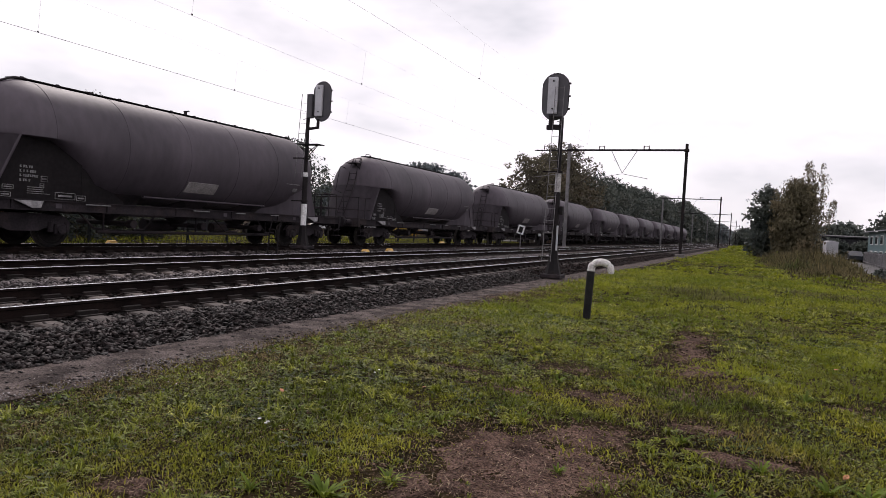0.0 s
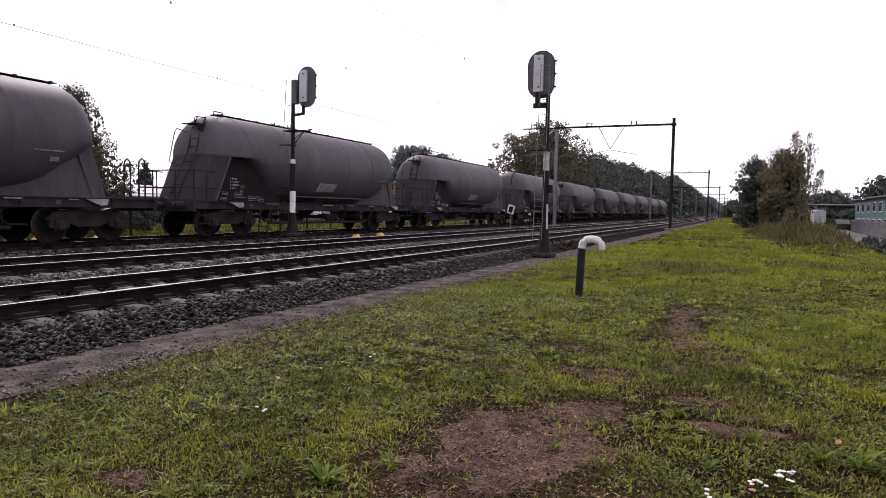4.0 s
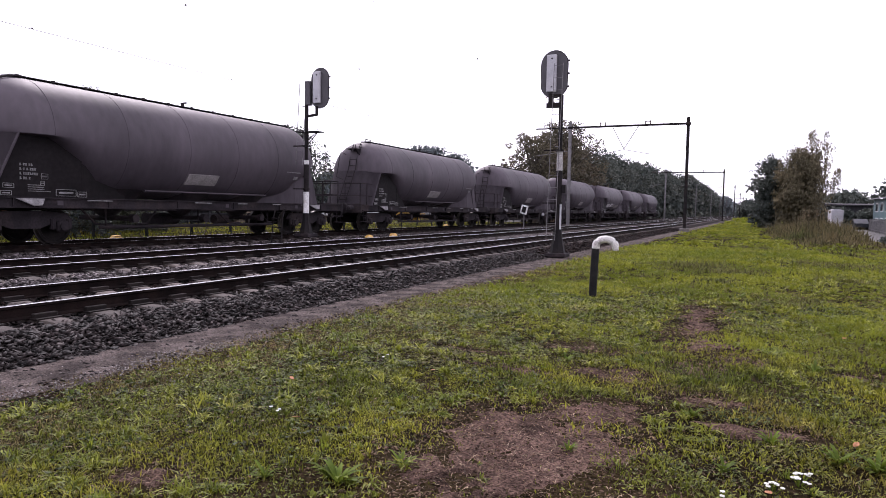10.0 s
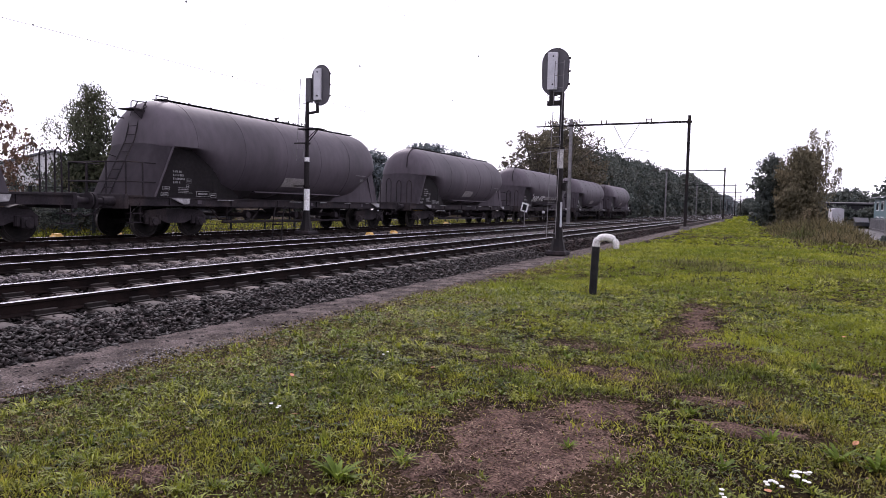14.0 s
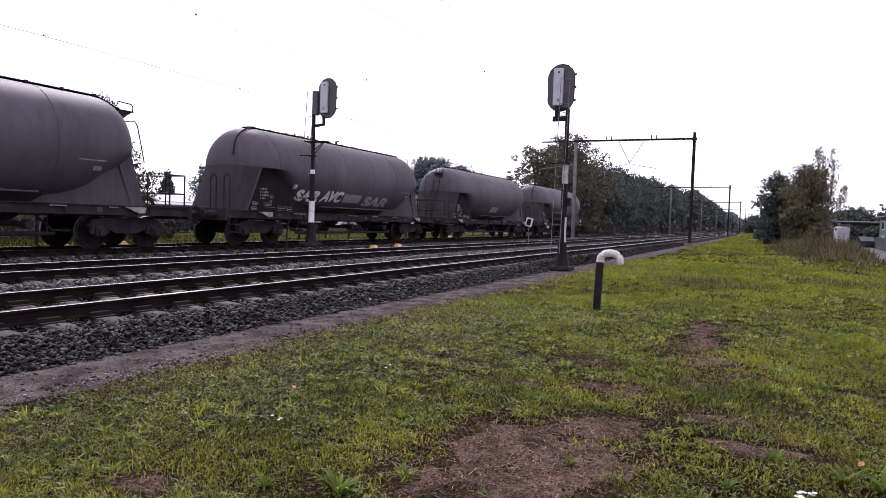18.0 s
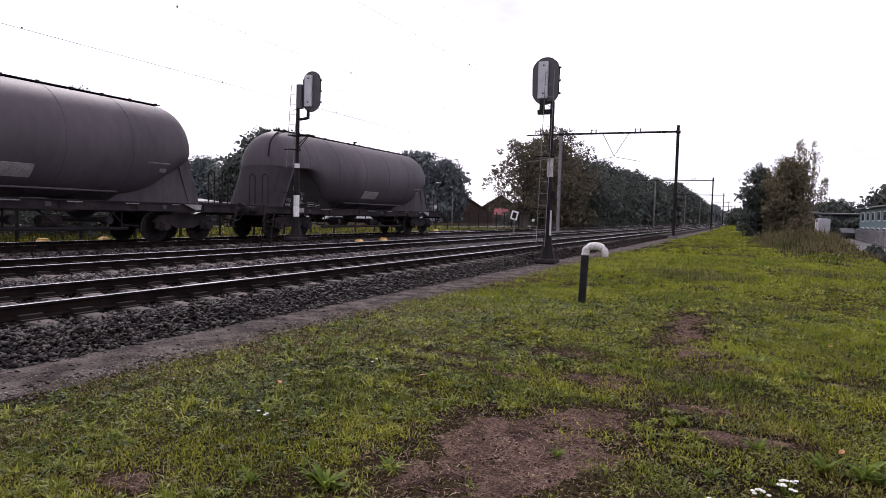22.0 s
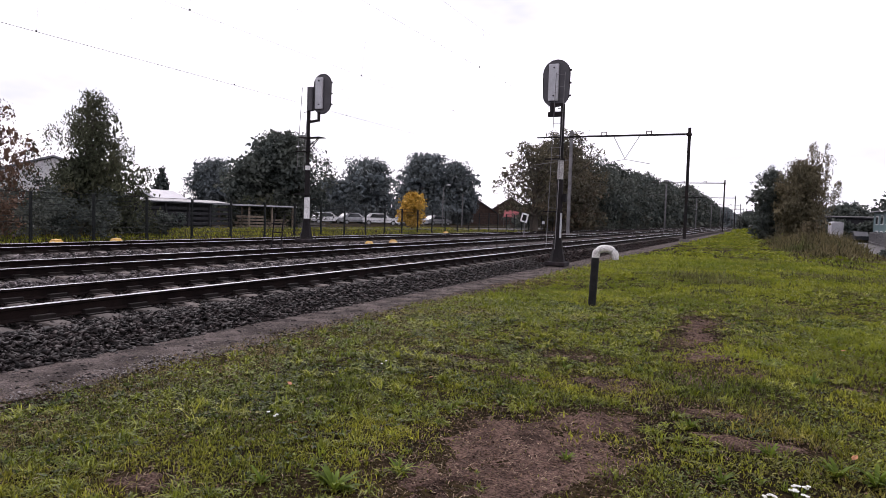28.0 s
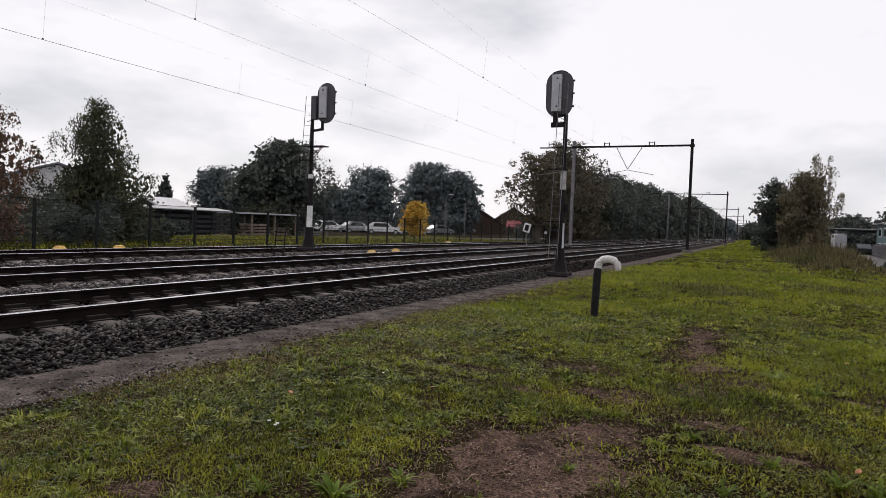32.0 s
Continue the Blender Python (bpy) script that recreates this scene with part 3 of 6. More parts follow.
def tracks():
    rm, sm = rail_mesh(-260, 900), sleeper_mesh()
    sv = np.array([v.co[:] for v in sm.vertices])
    for i, tx in enumerate(TRACKS):
        tr = thing("track_%d" % (i + 1), pose(tx, 0, 0), "straight railway track with polished rails on concrete sleepers", "railway track", "tracks of the line", "structure")
        for s in (-GAUGE, GAUGE):
            ra = new("rail", rm)
            ra.parent = tr
            ra.matrix_basis = pose(s, 0, 0)
        y, k = 1.0, 0
        far = []
        while y < 330:
            if k < 150:
                ob = new("sleeper", sm)
                ob.parent = tr
                ob.matrix_basis = pose(random.uniform(-0.015, 0.015), y, -0.172)
            else:
                far.append(y)
            y += 0.61
            k += 1
        y = 0.39
        while y > -40:
            far.append(y)
            y -= 0.61
        bmf = bmesh.new()
        for y in far:
            box(bmf, (0, y, -0.21), (2.56, 0.22, 0.08))
        tagged(part("far_sleepers", bmf, M_SLEEPER, tr), kind="stuff")


# ---- silo wagons ----
TANK_R, TANK_Z = 1.5, 2.74


def tank_patch(bm, y0, y1, z0, z1, lift=0.012, n=4):
    """A thin plate that follows the curve of the tank between two heights."""
    a0 = math.asin((z0 - TANK_Z) / TANK_R)
    a1 = math.asin((z1 - TANK_Z) / TANK_R)
    rows = []
    for r in (TANK_R + lift, TANK_R - 0.03):
        rows.append([[bm.verts.new((r * math.cos(a0 + (a1 - a0) * k / n), y, TANK_Z + r * math.sin(a0 + (a1 - a0) * k / n))) for y in (y0, y1)] for k in range(n + 1)])
    o, i = rows
    for k in range(n):
        bm.faces.new((o[k][0], o[k][1], o[k + 1][1], o[k + 1][0]))
        bm.faces.new((i[k][0], o[k][0], o[k + 1][0], i[k + 1][0]))
        bm.faces.new((o[k][1], i[k][1], i[k + 1][1], o[k + 1][1]))
    for k in (0, n):
        bm.faces.new((o[k][0], o[k][1], i[k][1], i[k][0]))


def wheelset_mesh():
    bm = bmesh.new()
    for s in (-1, 1):
        x = s * GAUGE
        prof = [(0.068, 0.0), (0.068, 0.10), (0.03, 0.13), (0.012, 0.17), (0.012, 0.36), (0.055, 0.39), (0.06, 0.455), (-0.065, 0.465),
                (-0.072, 0.492), (-0.095, 0.49), (-0.095, 0.39), (-0.03, 0.36), (-0.03, 0.17), (-0.068, 0.10), (-0.068, 0.0)]
        rings = []
        for dx, r in prof:
            xx = x + s * dx
            if r == 0:
                rings.append([bm.verts.new((xx, 0, 0))])
            else:
                rings.append([bm.verts.new((xx, r * math.cos(k * math.tau / 28), r * math.sin(k * math.tau / 28))) for k in range(28)])
        for q, (a, b) in enumerate(zip(rings, rings[1:])):
            for k in range(28):
                j = (k + 1) % 28
                if len(a) == 1:
                    f = bm.faces.new((a[0], b[k], b[j]))
                elif len(b) == 1:
                    f = bm.faces.new((a[k], a[j], b[0]))
                else:
                    f = bm.faces.new((a[k], a[j], b[j], b[k]))
                f.material_index = 1 if q in (6, 7) else 0
    rod(bm, (-0.95, 0, 0), (0.95, 0, 0), 0.075, seg=12)
    me = finish("wheelset", bm, M_WHEEL, True)
    me.materials.append(M_TREAD)
    return me


def bogie_parts(wagon, yc):
    bm = bmesh.new()
    # pressed side frames with axle boxes and springs, and the cross bolster
    box(bm, (0, 0, 0.74), (2.1, 0.5, 0.22), bevel=0.03)
    b = part("bogie", bm, M_FRAME, wagon, "soot-dark two-axle bogie")
    b.matrix_basis = pose(0, yc, 0)
    for s in (-1, 1):
        bm = bmesh.new()
        x = s * 1.0
        prism(bm, [(x - 0.06, -1.25, 0.62), (x - 0.06, -1.05, 0.80), (x - 0.06, -0.45, 0.86), (x - 0.06, 0.45, 0.86), (x - 0.06, 1.05, 0.80), (x - 0.06, 1.25, 0.62),
                   (x - 0.06, 1.12, 0.55), (x - 0.06, 0.55, 0.50), (x - 0.06, 0.35, 0.42), (x - 0.06, -0.35, 0.42), (x - 0.06, -0.55, 0.50), (x - 0.06, -1.12, 0.55)], (0.12, 0, 0))
        part("side_frame", bm, M_FRAME, b)
        for d in (-0.9, 0.9):
            bm = bmesh.new()
            box(bm, (x + s * 0.08, d, 0.47), (0.2, 0.3, 0.28), bevel=0.04)
            rod(bm, (x + s * 0.17, d, 0.47), (x + s * 0.22, d, 0.47), 0.11, seg=12)
            part("axle_box", bm, M_FRAME, b)
            for e in (-0.22, 0.22):
                bm = bmesh.new()
                rod(bm, (x + s * 0.06, d + e, 0.40), (x + s * 0.06, d + e, 0.66), 0.075, seg=10)
                part("coil_spring", bm, M_FRAME, b)


def silo_wagon(kind):
    w = thing("silo_wagon", pose(TRACKS[2], 0, 0), "grimy dark grey silo wagon with a round tank on two bogies", "freight wagon", "wagons of the freight train")
    # tank with dished ends whose lower half rises towards each end
    prof = [(-6.4, 0.0)]
    for k in range(1, 11):
        a = k / 10 * math.pi / 2
        prof.append((-5.3 - 1.1 * math.cos(a), TANK_R * math.sin(a) ** 0.48))
    for y in (-5.21, -5.0, -4.7, -4.4, -4.1, -3.8, -2.0, 0, 2.0, 4.0, 4.4, 4.7):
        prof.append((y, TANK_R))
    for k in range(10, 0, -1):
        a = k / 10 * math.pi / 2
        prof.append((5.05 + 0.85 * math.cos(a) ** 0.9, TANK_R * math.sin(a) ** 0.55))
    prof.append((5.9, 0.0))
    bm = bmesh.new()
    spin(bm, prof, (0, TANK_Z), 56)

    def belly(y):
        return max(0.06, min(1.0, 1 - (-3.8 - y) / 1.45)) if y < 0 else max(0.25, min(1.0, 1 - (y - 4.3) / 1.9))

    for v in bm.verts:
        if v.co.z < TANK_Z:
            v.co.z = TANK_Z - (TANK_Z - v.co.z) * belly(v.co.y)
    tank = part("tank", bm, M_TANK, w, "dirty grey steel tank", True)
    for y, low in ((-5.2, -0.06), (-3.05, -1.25), (-0.8, -1.3), (1.3, -1.3), (3.35, -1.2)):
        bm = bmesh.new()
        rings = []
        for q in range(41):
            a = low + (math.pi - 2 * low) * q / 40
            rings.append([bm.verts.new((r * math.cos(a), y + d, TANK_Z + r * math.sin(a) * (belly(y) if math.sin(a) < 0 else 1))) for d, r in ((-0.022, TANK_R - 0.01), (-0.012, TANK_R + 0.008), (0.012, TANK_R + 0.008), (0.022, TANK_R - 0.01))])
        for p, q in zip(rings, rings[1:]):
            for k in range(3):
                bm.faces.new((p[k], p[k + 1], q[k + 1], q[k]))
        part("weld_band", bm, M_TANK, tank, "", True)
    # sloping hoppers below
    for y in (-2.6, 0.1, 2.8):
        bm = bmesh.new()
        rings = []
        for z, a, b in ((1.5, 0.95, 1.2), (0.95, 0.42, 0.55), (0.72, 0.2, 0.22)):
            rings.append([bm.verts.new((a * math.cos(k * math.tau / 16), y + b * math.sin(k * math.tau / 16), z)) for k in range(16)])
        for a, b in zip(rings, rings[1:]):
            for k in range(16):
                bm.faces.new((a[k], a[(k + 1) % 16], b[(k + 1) % 16], b[k]))
        bm.faces.new(rings[-1])
        hop = part("hopper", bm, M_FRAME, w, "discharge hopper below the tank", True)
        bm = bmesh.new()
        rod(bm, (-1.15, y, 0.66), (1.15, y, 0.66), 0.075, seg=10)
        rod(bm, (1.0, y, 0.66), (1.2, y, 0.66), 0.12, seg=12)
        part("outlet_pipe", bm, M_FRAME, hop)
    # front skirt: a rounded half cone below the dished end, open behind; a recessed black marking panel beside it
    bm = bmesh.new()
    rings = []
    for f in (0.0, 0.25, 0.5, 0.75, 1.0):
        row = []
        for k in range(29):
            u = k / 14 - 1
            a = radians(72 - 18 * f) * abs(u) ** 1.5
            side = math.copysign(math.sin(a) ** (0.95 - 0.42 * f), u) if u else 0.0
            row.append(bm.verts.new(((1.30 + 0.16 * f) * side, -6.35 + 1.02 * f - (1.00 + 0.04 * f) * math.cos(a), 1.2 + 1.66 * f)))
        rings.append(row)
    for p, q in zip(rings, rings[1:]):
        for i in range(28):
            bm.faces.new((p[i], p[i + 1], q[i + 1], q[i]))
    bmesh.ops.solidify(bm, geom=bm.faces[:], thickness=0.02)
    sad = part("end_skirt", bm, M_APRON, w, "rounded grey steel skirt below the tank end", True)
    for q in (-1, 1):
        bm = bmesh.new()
        rod(bm, (q * 1.24, -6.65, 1.2), (q * 1.30, -5.96, 2.82), 0.03, seg=8)
        part("skirt_edge", bm, M_APRON, sad)
        bm = bmesh.new()
        prism(bm, [(q * 1.19, -6.66, 1.2), (q * 1.19, -4.3, 1.2), (q * 1.19, -4.3, 2.72), (q * 1.19, -5.96, 2.72)], (q * 0.02, 0, 0))
        # slanted plate in the same black carries the belly's shade further along
        prism(bm, [(q * 1.20, -4.3, 1.2), (q * 0.72, -2.6, 1.2), (q * 0.72, -2.6, 1.5), (q * 1.20, -4.3, 2.1)], (q * 0.02, 0, 0))
        part("marking_panel", bm, M_PANELBLACK, sad, "black marking panel below the tank side, belly shade painted in")
    # rear skirt: flat side plates under the rising belly, closed by a sloping end plate with a rib at each edge
    bm = bmesh.new()
    prism(bm, [(-1.2, 6.12, 1.2), (1.2, 6.12, 1.2), (1.12, 5.72, 2.62), (-1.12, 5.72, 2.62)], (0, -0.03, 0))
    sad = part("end_skirt", bm, M_APRON, w, "sloping grey steel plate below the tank end")
    for q in (-1, 1):
        bm = bmesh.new()
        prism(bm, [(q * 1.2, 6.1, 1.2), (q * 1.13, 4.75, 1.2), (q * 1.13, 4.75, 2.35), (q * 1.13, 5.6, 2.62), (q * 1.13, 5.72, 2.6)], (q * 0.025, 0, 0))
        prism(bm, [(q * 1.13, 4.75, 1.2), (q * 0.5, 3.1, 1.2), (q * 0.5, 3.1, 1.5), (q * 1.13, 4.75, 2.1)], (q * 0.025, 0, 0))
        part("side_plate", bm, M_APRON, sad, "flat grey side plate under the tank belly")
        bm = bmesh.new()
        prism(bm, [(q * 1.15, 5.72, 1.2), (q * 1.15, 5.68, 1.2), (q * 1.15, 5.26, 2.4), (q * 1.15, 5.30, 2.4)], (q * 0.06, 0, 0))
        part("rib", bm, M_APRON, sad)
    # triangular guards over the sills
    for q in (-1, 1):
        for y in (-6.15, 5.35):
            bm = bmesh.new()
            prism(bm, [(q * 1.36, y, 1.16), (q * 1.36, y + 0.72, 1.16), (q * 1.42, y + 0.62, 1.0), (q * 1.42, y + 0.42, 0.98)], (q * 0.02, 0, 0.01))
            part("sill_guard", bm, M_LETTER, w, "pale worn guard on the sill")
    # walkway and fittings on the tank
    bm = bmesh.new()
    zc = TANK_Z + TANK_R
    box(bm, (0.1, -0.1, zc + 0.02), (0.42, 10.9, 0.018))
    for k in range(12):
        box(bm, (0.1, -5.4 + k * 0.96, zc), (0.5, 0.05, 0.05))
        box(bm, (0.33, -5.4 + k * 0.96, zc + 0.02), (0.05, 0.08, 0.05))
    part("walkway", bm, M_FRAME, w, "narrow walkway along the tank top")
    for y in (-3.9, -1.2, 1.5, 4.2):
        bm = bmesh.new()
        rod(bm, (-0.35, y, zc - 0.08), (-0.35, y, zc + 0.07), 0.24, seg=16)
        rod(bm, (-0.35, y, zc + 0.07), (-0.35, y, zc + 0.10), 0.27, seg=16)
        part("hatch", bm, M_FRAME, w)
    if kind == "ladder":
        bm = bmesh.new()
        tube(bm, [(0.3, -5.75, zc - 0.05), (0.3, -5.75, zc + 0.1), (0.3, -5.3, zc + 0.1), (0.3, -5.3, zc)], 0.018, 6)
        part("grab_rail", bm, M_FRAME, w)
    bm = bmesh.new()
    if kind != "ladder":
        tube(bm, [(0.35, -5.3 - 1.17 * math.sin(a), TANK_Z + 0.03 + TANK_R * 0.985 * math.cos(a) ** 0.7) for a in [k * 0.12 for k in range(10)]] + [(0.37, -6.44, TANK_Z + 0.4)], 0.026, 6)
        part("vent_hose", bm, M_FRAME, w)
    else:
        bm.free()
    # underframe
    for s in (-1, 1):
        bm = bmesh.new()
        box(bm, (s * 1.28, 0, 1.07), (0.09, 15.3, 0.26))
        box(bm, (s * 1.3, 0, 1.19), (0.16, 15.3, 0.025))
        box(bm, (s * 1.3, 0, 0.95), (0.16, 15.3, 0.025))
        for y in (-6.2, -3.6, -1.2, 1.2, 3.6, 6.2):
            box(bm, (s * 1.32, y, 1.07), (0.1, 0.03, 0.22))
        part("side_sill", bm, M_FRAME, w)
        bm = bmesh.new()
        box(bm, (0, s * 7.72, 1.05), (2.7, 0.14, 0.42), bevel=0.02)
        part("headstock", bm, M_FRAME, w)
        for q in (-0.875, 0.875):
            bm = bmesh.new()
            rod(bm, (q, s * 7.78, 1.05), (q, s * 8.15, 1.05), 0.13, 0.12, seg=14)
            rod(bm, (q, s * 8.15, 1.05), (q, s * 8.42, 1.05), 0.085, seg=12)
            rod(bm, (q, s * 8.42, 1.05), (q, s * 8.47, 1.05), 0.24, 0.22, seg=18)
            part("buffer", bm, M_FRAME, w)
        bm = bmesh.new()
        box(bm, (0, s * 8.0, 0.98), (0.16, 0.5, 0.12))
        tube(bm, [(0.05, s * 8.2, 0.98), (0.05, s * 8.45, 0.85), (-0.05, s * 8.49, 0.83)], 0.03, 6)
        part("coupling", bm, M_FRAME, w)
        bm = bmesh.new()
        tube(bm, [(0.45, s * 7.8, 0.95), (0.47, s * 8.1, 0.7), (0.44, s * 8.35, 0.62), (0.4, s * 8.47, 0.72)], 0.025, 6)
        part("brake_hose", bm, M_FRAME, w)
        bm = bmesh.new()
        box(bm, (0, s * 7.35, 1.215), (2.6, 0.62, 0.03))
        part("end_deck", bm, M_FRAME, w)
        bm = bmesh.new()
        box(bm, (1.33, s * 7.45, 0.72), (0.26, 0.34, 0.03))
        box(bm, (1.33, s * 7.45, 0.46), (0.26, 0.34, 0.03))
        for e in (-0.16, 0.16):
            rod(bm, (1.36, s * 7.45 + e, 0.45), (1.36, s * 7.45 + e, 1.0), 0.014, seg=6)
        part("footstep", bm, M_FRAME, w)
    bm = bmesh.new()
    box(bm, (0, 0, 1.02), (0.5, 14.8, 0.3))
    for y in (-5.65, -3.0, 0, 3.0, 5.65):
        box(bm, (0, y, 1.04), (2.4, 0.18, 0.22))
    part("centre_sill", bm, M_FRAME, w)
    bm = bmesh.new()
    rod(bm, (0.95, -3.6, 0.42), (0.95, 3.6, 0.42), 0.05, seg=8)
    for y in (-3.4, 0, 3.4):
        rod(bm, (0.95, y, 0.42), (0.95, y, 0.98), 0.025, seg=6)
    part("conveying_pipe", bm, M_FRAME, w)
    bm = bmesh.new()
    rod(bm, (-0.4, -0.9, 0.62), (-0.4, 0.35, 0.62), 0.19, seg=14)
    part("air_tank", bm, M_FRAME, w)
    bm = bmesh.new()
    rod(bm, (0.35, 1.3, 0.6), (0.35, 1.9, 0.6), 0.16, seg=12)
    part("brake_cylinder", bm, M_FRAME, w)
    for y0, y1 in ((-4.0, -3.0), (-1.4, -2.2), (1.0, 2.2), (3.2, 4.2)):
        bm = bmesh.new()
        tube(bm, [(0.7, y0, 0.95), (0.7, (y0 + y1) / 2, 0.5), (0.7, y1, 0.48)], 0.03, 6)
        part("brake_rod", bm, M_FRAME, w)
    # side rail, placard, stencils
    bm = bmesh.new()
    rod(bm, (1.2, -2.3, 1.46), (1.2, 3.0, 1.46), 0.028, seg=8)
    for y in (-2.0, -0.2, 1.5, 2.8):
        rod(bm, (1.2, y, 1.46), (0.75, y, 1.5), 0.015, seg=6)
    part("side_rail", bm, M_APRON, w, "pale pipe along the lower side")
    bm = bmesh.new()
    tank_patch(bm, -0.75, 0.55, 1.72, 2.04, 0.02)
    part("placard", bm, M_PLACARD, w, "faded pale placard on the tank")
    r = random.Random(5)
    xf = 1.216
    for row, (z, y, n) in enumerate(((2.02, -5.95, 5), (1.91, -5.95, 6), (1.80, -5.95, 8), (1.69, -5.95, 4))):
        for k in range(n):
            bm = bmesh.new()
            box(bm, (xf, y + 0.022, z - 0.03), (0.012, 0.03, 0.062))
            box(bm, (xf, y + 0.035, z - (0.01 if k % 2 else 0.05)), (0.012, 0.03, 0.014))
            y += r.choice((0.055, 0.055, 0.085))
            part("stencil_mark", bm, M_LETTER, w)
    for z in (1.50, 1.45, 1.40, 1.35):
        bm = bmesh.new()
        wd = r.uniform(0.35, 0.6)
        box(bm, (xf, -5.75 + wd / 2, z), (0.012, wd, 0.016))
        part("fine_print", bm, M_LETTER, w)

    def framed(y, z, wd, hh):
        bm = bmesh.new()
        for c, e in (((0, hh / 2), (wd, 0.012)), ((0, -hh / 2), (wd, 0.012)), ((-wd / 2, 0), (0.012, hh)), ((wd / 2, 0), (0.012, hh)), ((0, 0), (wd * 0.7, hh * 0.3))):
            box(bm, (xf, y + c[0], z + c[1]), (0.012, e[0], e[1]))
        part("data_plate", bm, M_LETTER, w)

    for y, z, wd, hh in ((-6.22, 1.47, 0.26, 0.1), (-6.28, 1.29, 0.26, 0.1), (-5.32, 1.72, 0.17, 0.13), (-4.75, 1.33, 0.55, 0.16), (-4.3, 1.30, 0.26, 0.13), (-5.38, 1.55, 0.1, 0.1)):
        framed(y, z, wd, hh)
    for y0, y1, z0, z1 in ((3.9, 4.7, 2.34, 2.37), (4.35, 4.6, 2.1, 2.2)):
        bm = bmesh.new()
        tank_patch(bm, y0, y1, z0, z1, 0.01, 1)
        part("data_strip", bm, M_LETTER, w)
    # short pale strips along the near sill
    for y, wd in ((-3.9, 0.75), (-0.2, 0.7), (1.6, 0.45), (3.4, 0.45), (5.0, 0.3)):
        bm = bmesh.new()
        box(bm, (1.385, y, 1.145), (0.012, wd, 0.03))
        part("pale_sill_strip", bm, M_LETTER, w)
    for y in (0.9, -5.0, 4.6):
        bm = bmesh.new()
        box(bm, (1.335, y, 1.07), (0.012, 0.16, 0.12))
        part("sill_plate", bm, M_APRON, w)
    # platform end with railing, ladder, handrail loop and a hoop at the walkway; two hoops on the plain end
    e = -1 if kind == "ladder" else 1
    foot, brow = (-7.4, -6.5) if e < 0 else (6.22, 5.95)
    for x in (-1.2, 1.2):
        for d in (7.62, 7.05):
            bm = bmesh.new()
            rod(bm, (x, e * d, 1.2), (x, e * d, 2.18), 0.024, seg=6)
            part("post", bm, M_FRAME, w)
        for z in (2.18, 1.62):
            bm = bmesh.new()
            rod(bm, (x, e * 7.62, z), (x, e * 6.6, z), 0.02, seg=6)
            part("side_rail", bm, M_FRAME, w)
    bm = bmesh.new()
    for z in (2.18, 1.62):
        rod(bm, (-1.2, e * 7.62, z), (1.2, e * 7.62, z), 0.02, seg=6)
    for x in (-0.4, 0.4):
        rod(bm, (x, e * 7.62, 1.2), (x, e * 7.62, 2.18), 0.02, seg=6)
    part("end_railing", bm, M_FRAME, w, "dark pipe railing across the platform")
    bm = bmesh.new()
    for x in (-0.16, 0.22):
        tube(bm, [(x, foot, 1.2), (x, brow, 2.9), (x, brow * 0.965, 3.75), (x, brow * 0.93, 4.12)], 0.022, 6)
    for k in range(10):
        z = 1.45 + k * 0.27
        y = foot + (brow - foot) * (z - 1.2) / 1.7 if z < 2.9 else brow - brow * 0.035 * (z - 2.9) / 0.85
        rod(bm, (-0.16, y, z), (0.22, y, z), 0.014, seg=6)
    part("ladder", bm, M_FRAME, w, "dark steel ladder to the tank top")
    bm = bmesh.new()
    x = -0.45 if e < 0 else 0.75
    tube(bm, [(x, brow * 0.97, 3.6), (x, brow + e * 0.2, 3.66), (x, brow + e * 0.3, 3.52), (x, brow + e * 0.55, 2.5), (x + 0.05, brow + e * 0.15, 2.4)], 0.016, 6)
    part("handrail_loop", bm, M_FRAME, w)
    bm = bmesh.new()
    tip, zp = (-6.72, zc - 0.42) if e < 0 else (6.4, zc - 0.27)
    box(bm, (0.1, tip - e * 0.2, zp), (0.6, 0.4, 0.03))
    prism(bm, [(0.36, tip - e * 0.02, zp), (0.36, tip - e * 0.45, zp - 0.32), (0.36, tip - e * 0.5, zp)], (-0.03, 0, 0))
    prism(bm, [(-0.1, e * 5.2, zc + 0.012), (0.32, e * 5.2, zc + 0.012), (0.32, tip - e * 0.35, zp), (-0.1, tip - e * 0.35, zp)], (0, 0, 0.02))
    part("top_step", bm, M_FRAME, w, "small step plate at the tank top")
    bm = bmesh.new()
    tube(bm, [(0.36, tip - e * 0.55, zp + 0.1), (0.36, tip - e * 0.5, zp + 0.24), (0.36, tip - e * 0.05, zp + 0.22), (0.36, tip, zp + 0.16), (0.36, tip, zp)], 0.016, 6)
    part("rail_hoop", bm, M_FRAME, w)
    for x in (0.35, 0.95):
        bm = bmesh.new()
        y = -e * 7.45
        tube(bm, [(x, y, 1.2), (x, y, 2.2), (x + 0.03, y, 2.33), (x + 0.13, y, 2.4), (x + 0.23, y, 2.33), (x + 0.26, y, 2.2), (x + 0.26, y, 1.2)], 0.024, 6)
        part("hoop_rail", bm, M_FRAME, w)
    bm = bmesh.new()
    rod(bm, (0.2, 0.1, zc + 0.02), (0.2, 0.1, zc + 0.13), 0.05, seg=8)
    rod(bm, (0.12, 0.1, zc + 0.14), (0.3, 0.16, zc + 0.16), 0.025, seg=6)
    part("relief_valve", bm, M_FRAME, w)
    for s in (-1, 1):
        bogie_parts(w, s * 5.7)
    return w


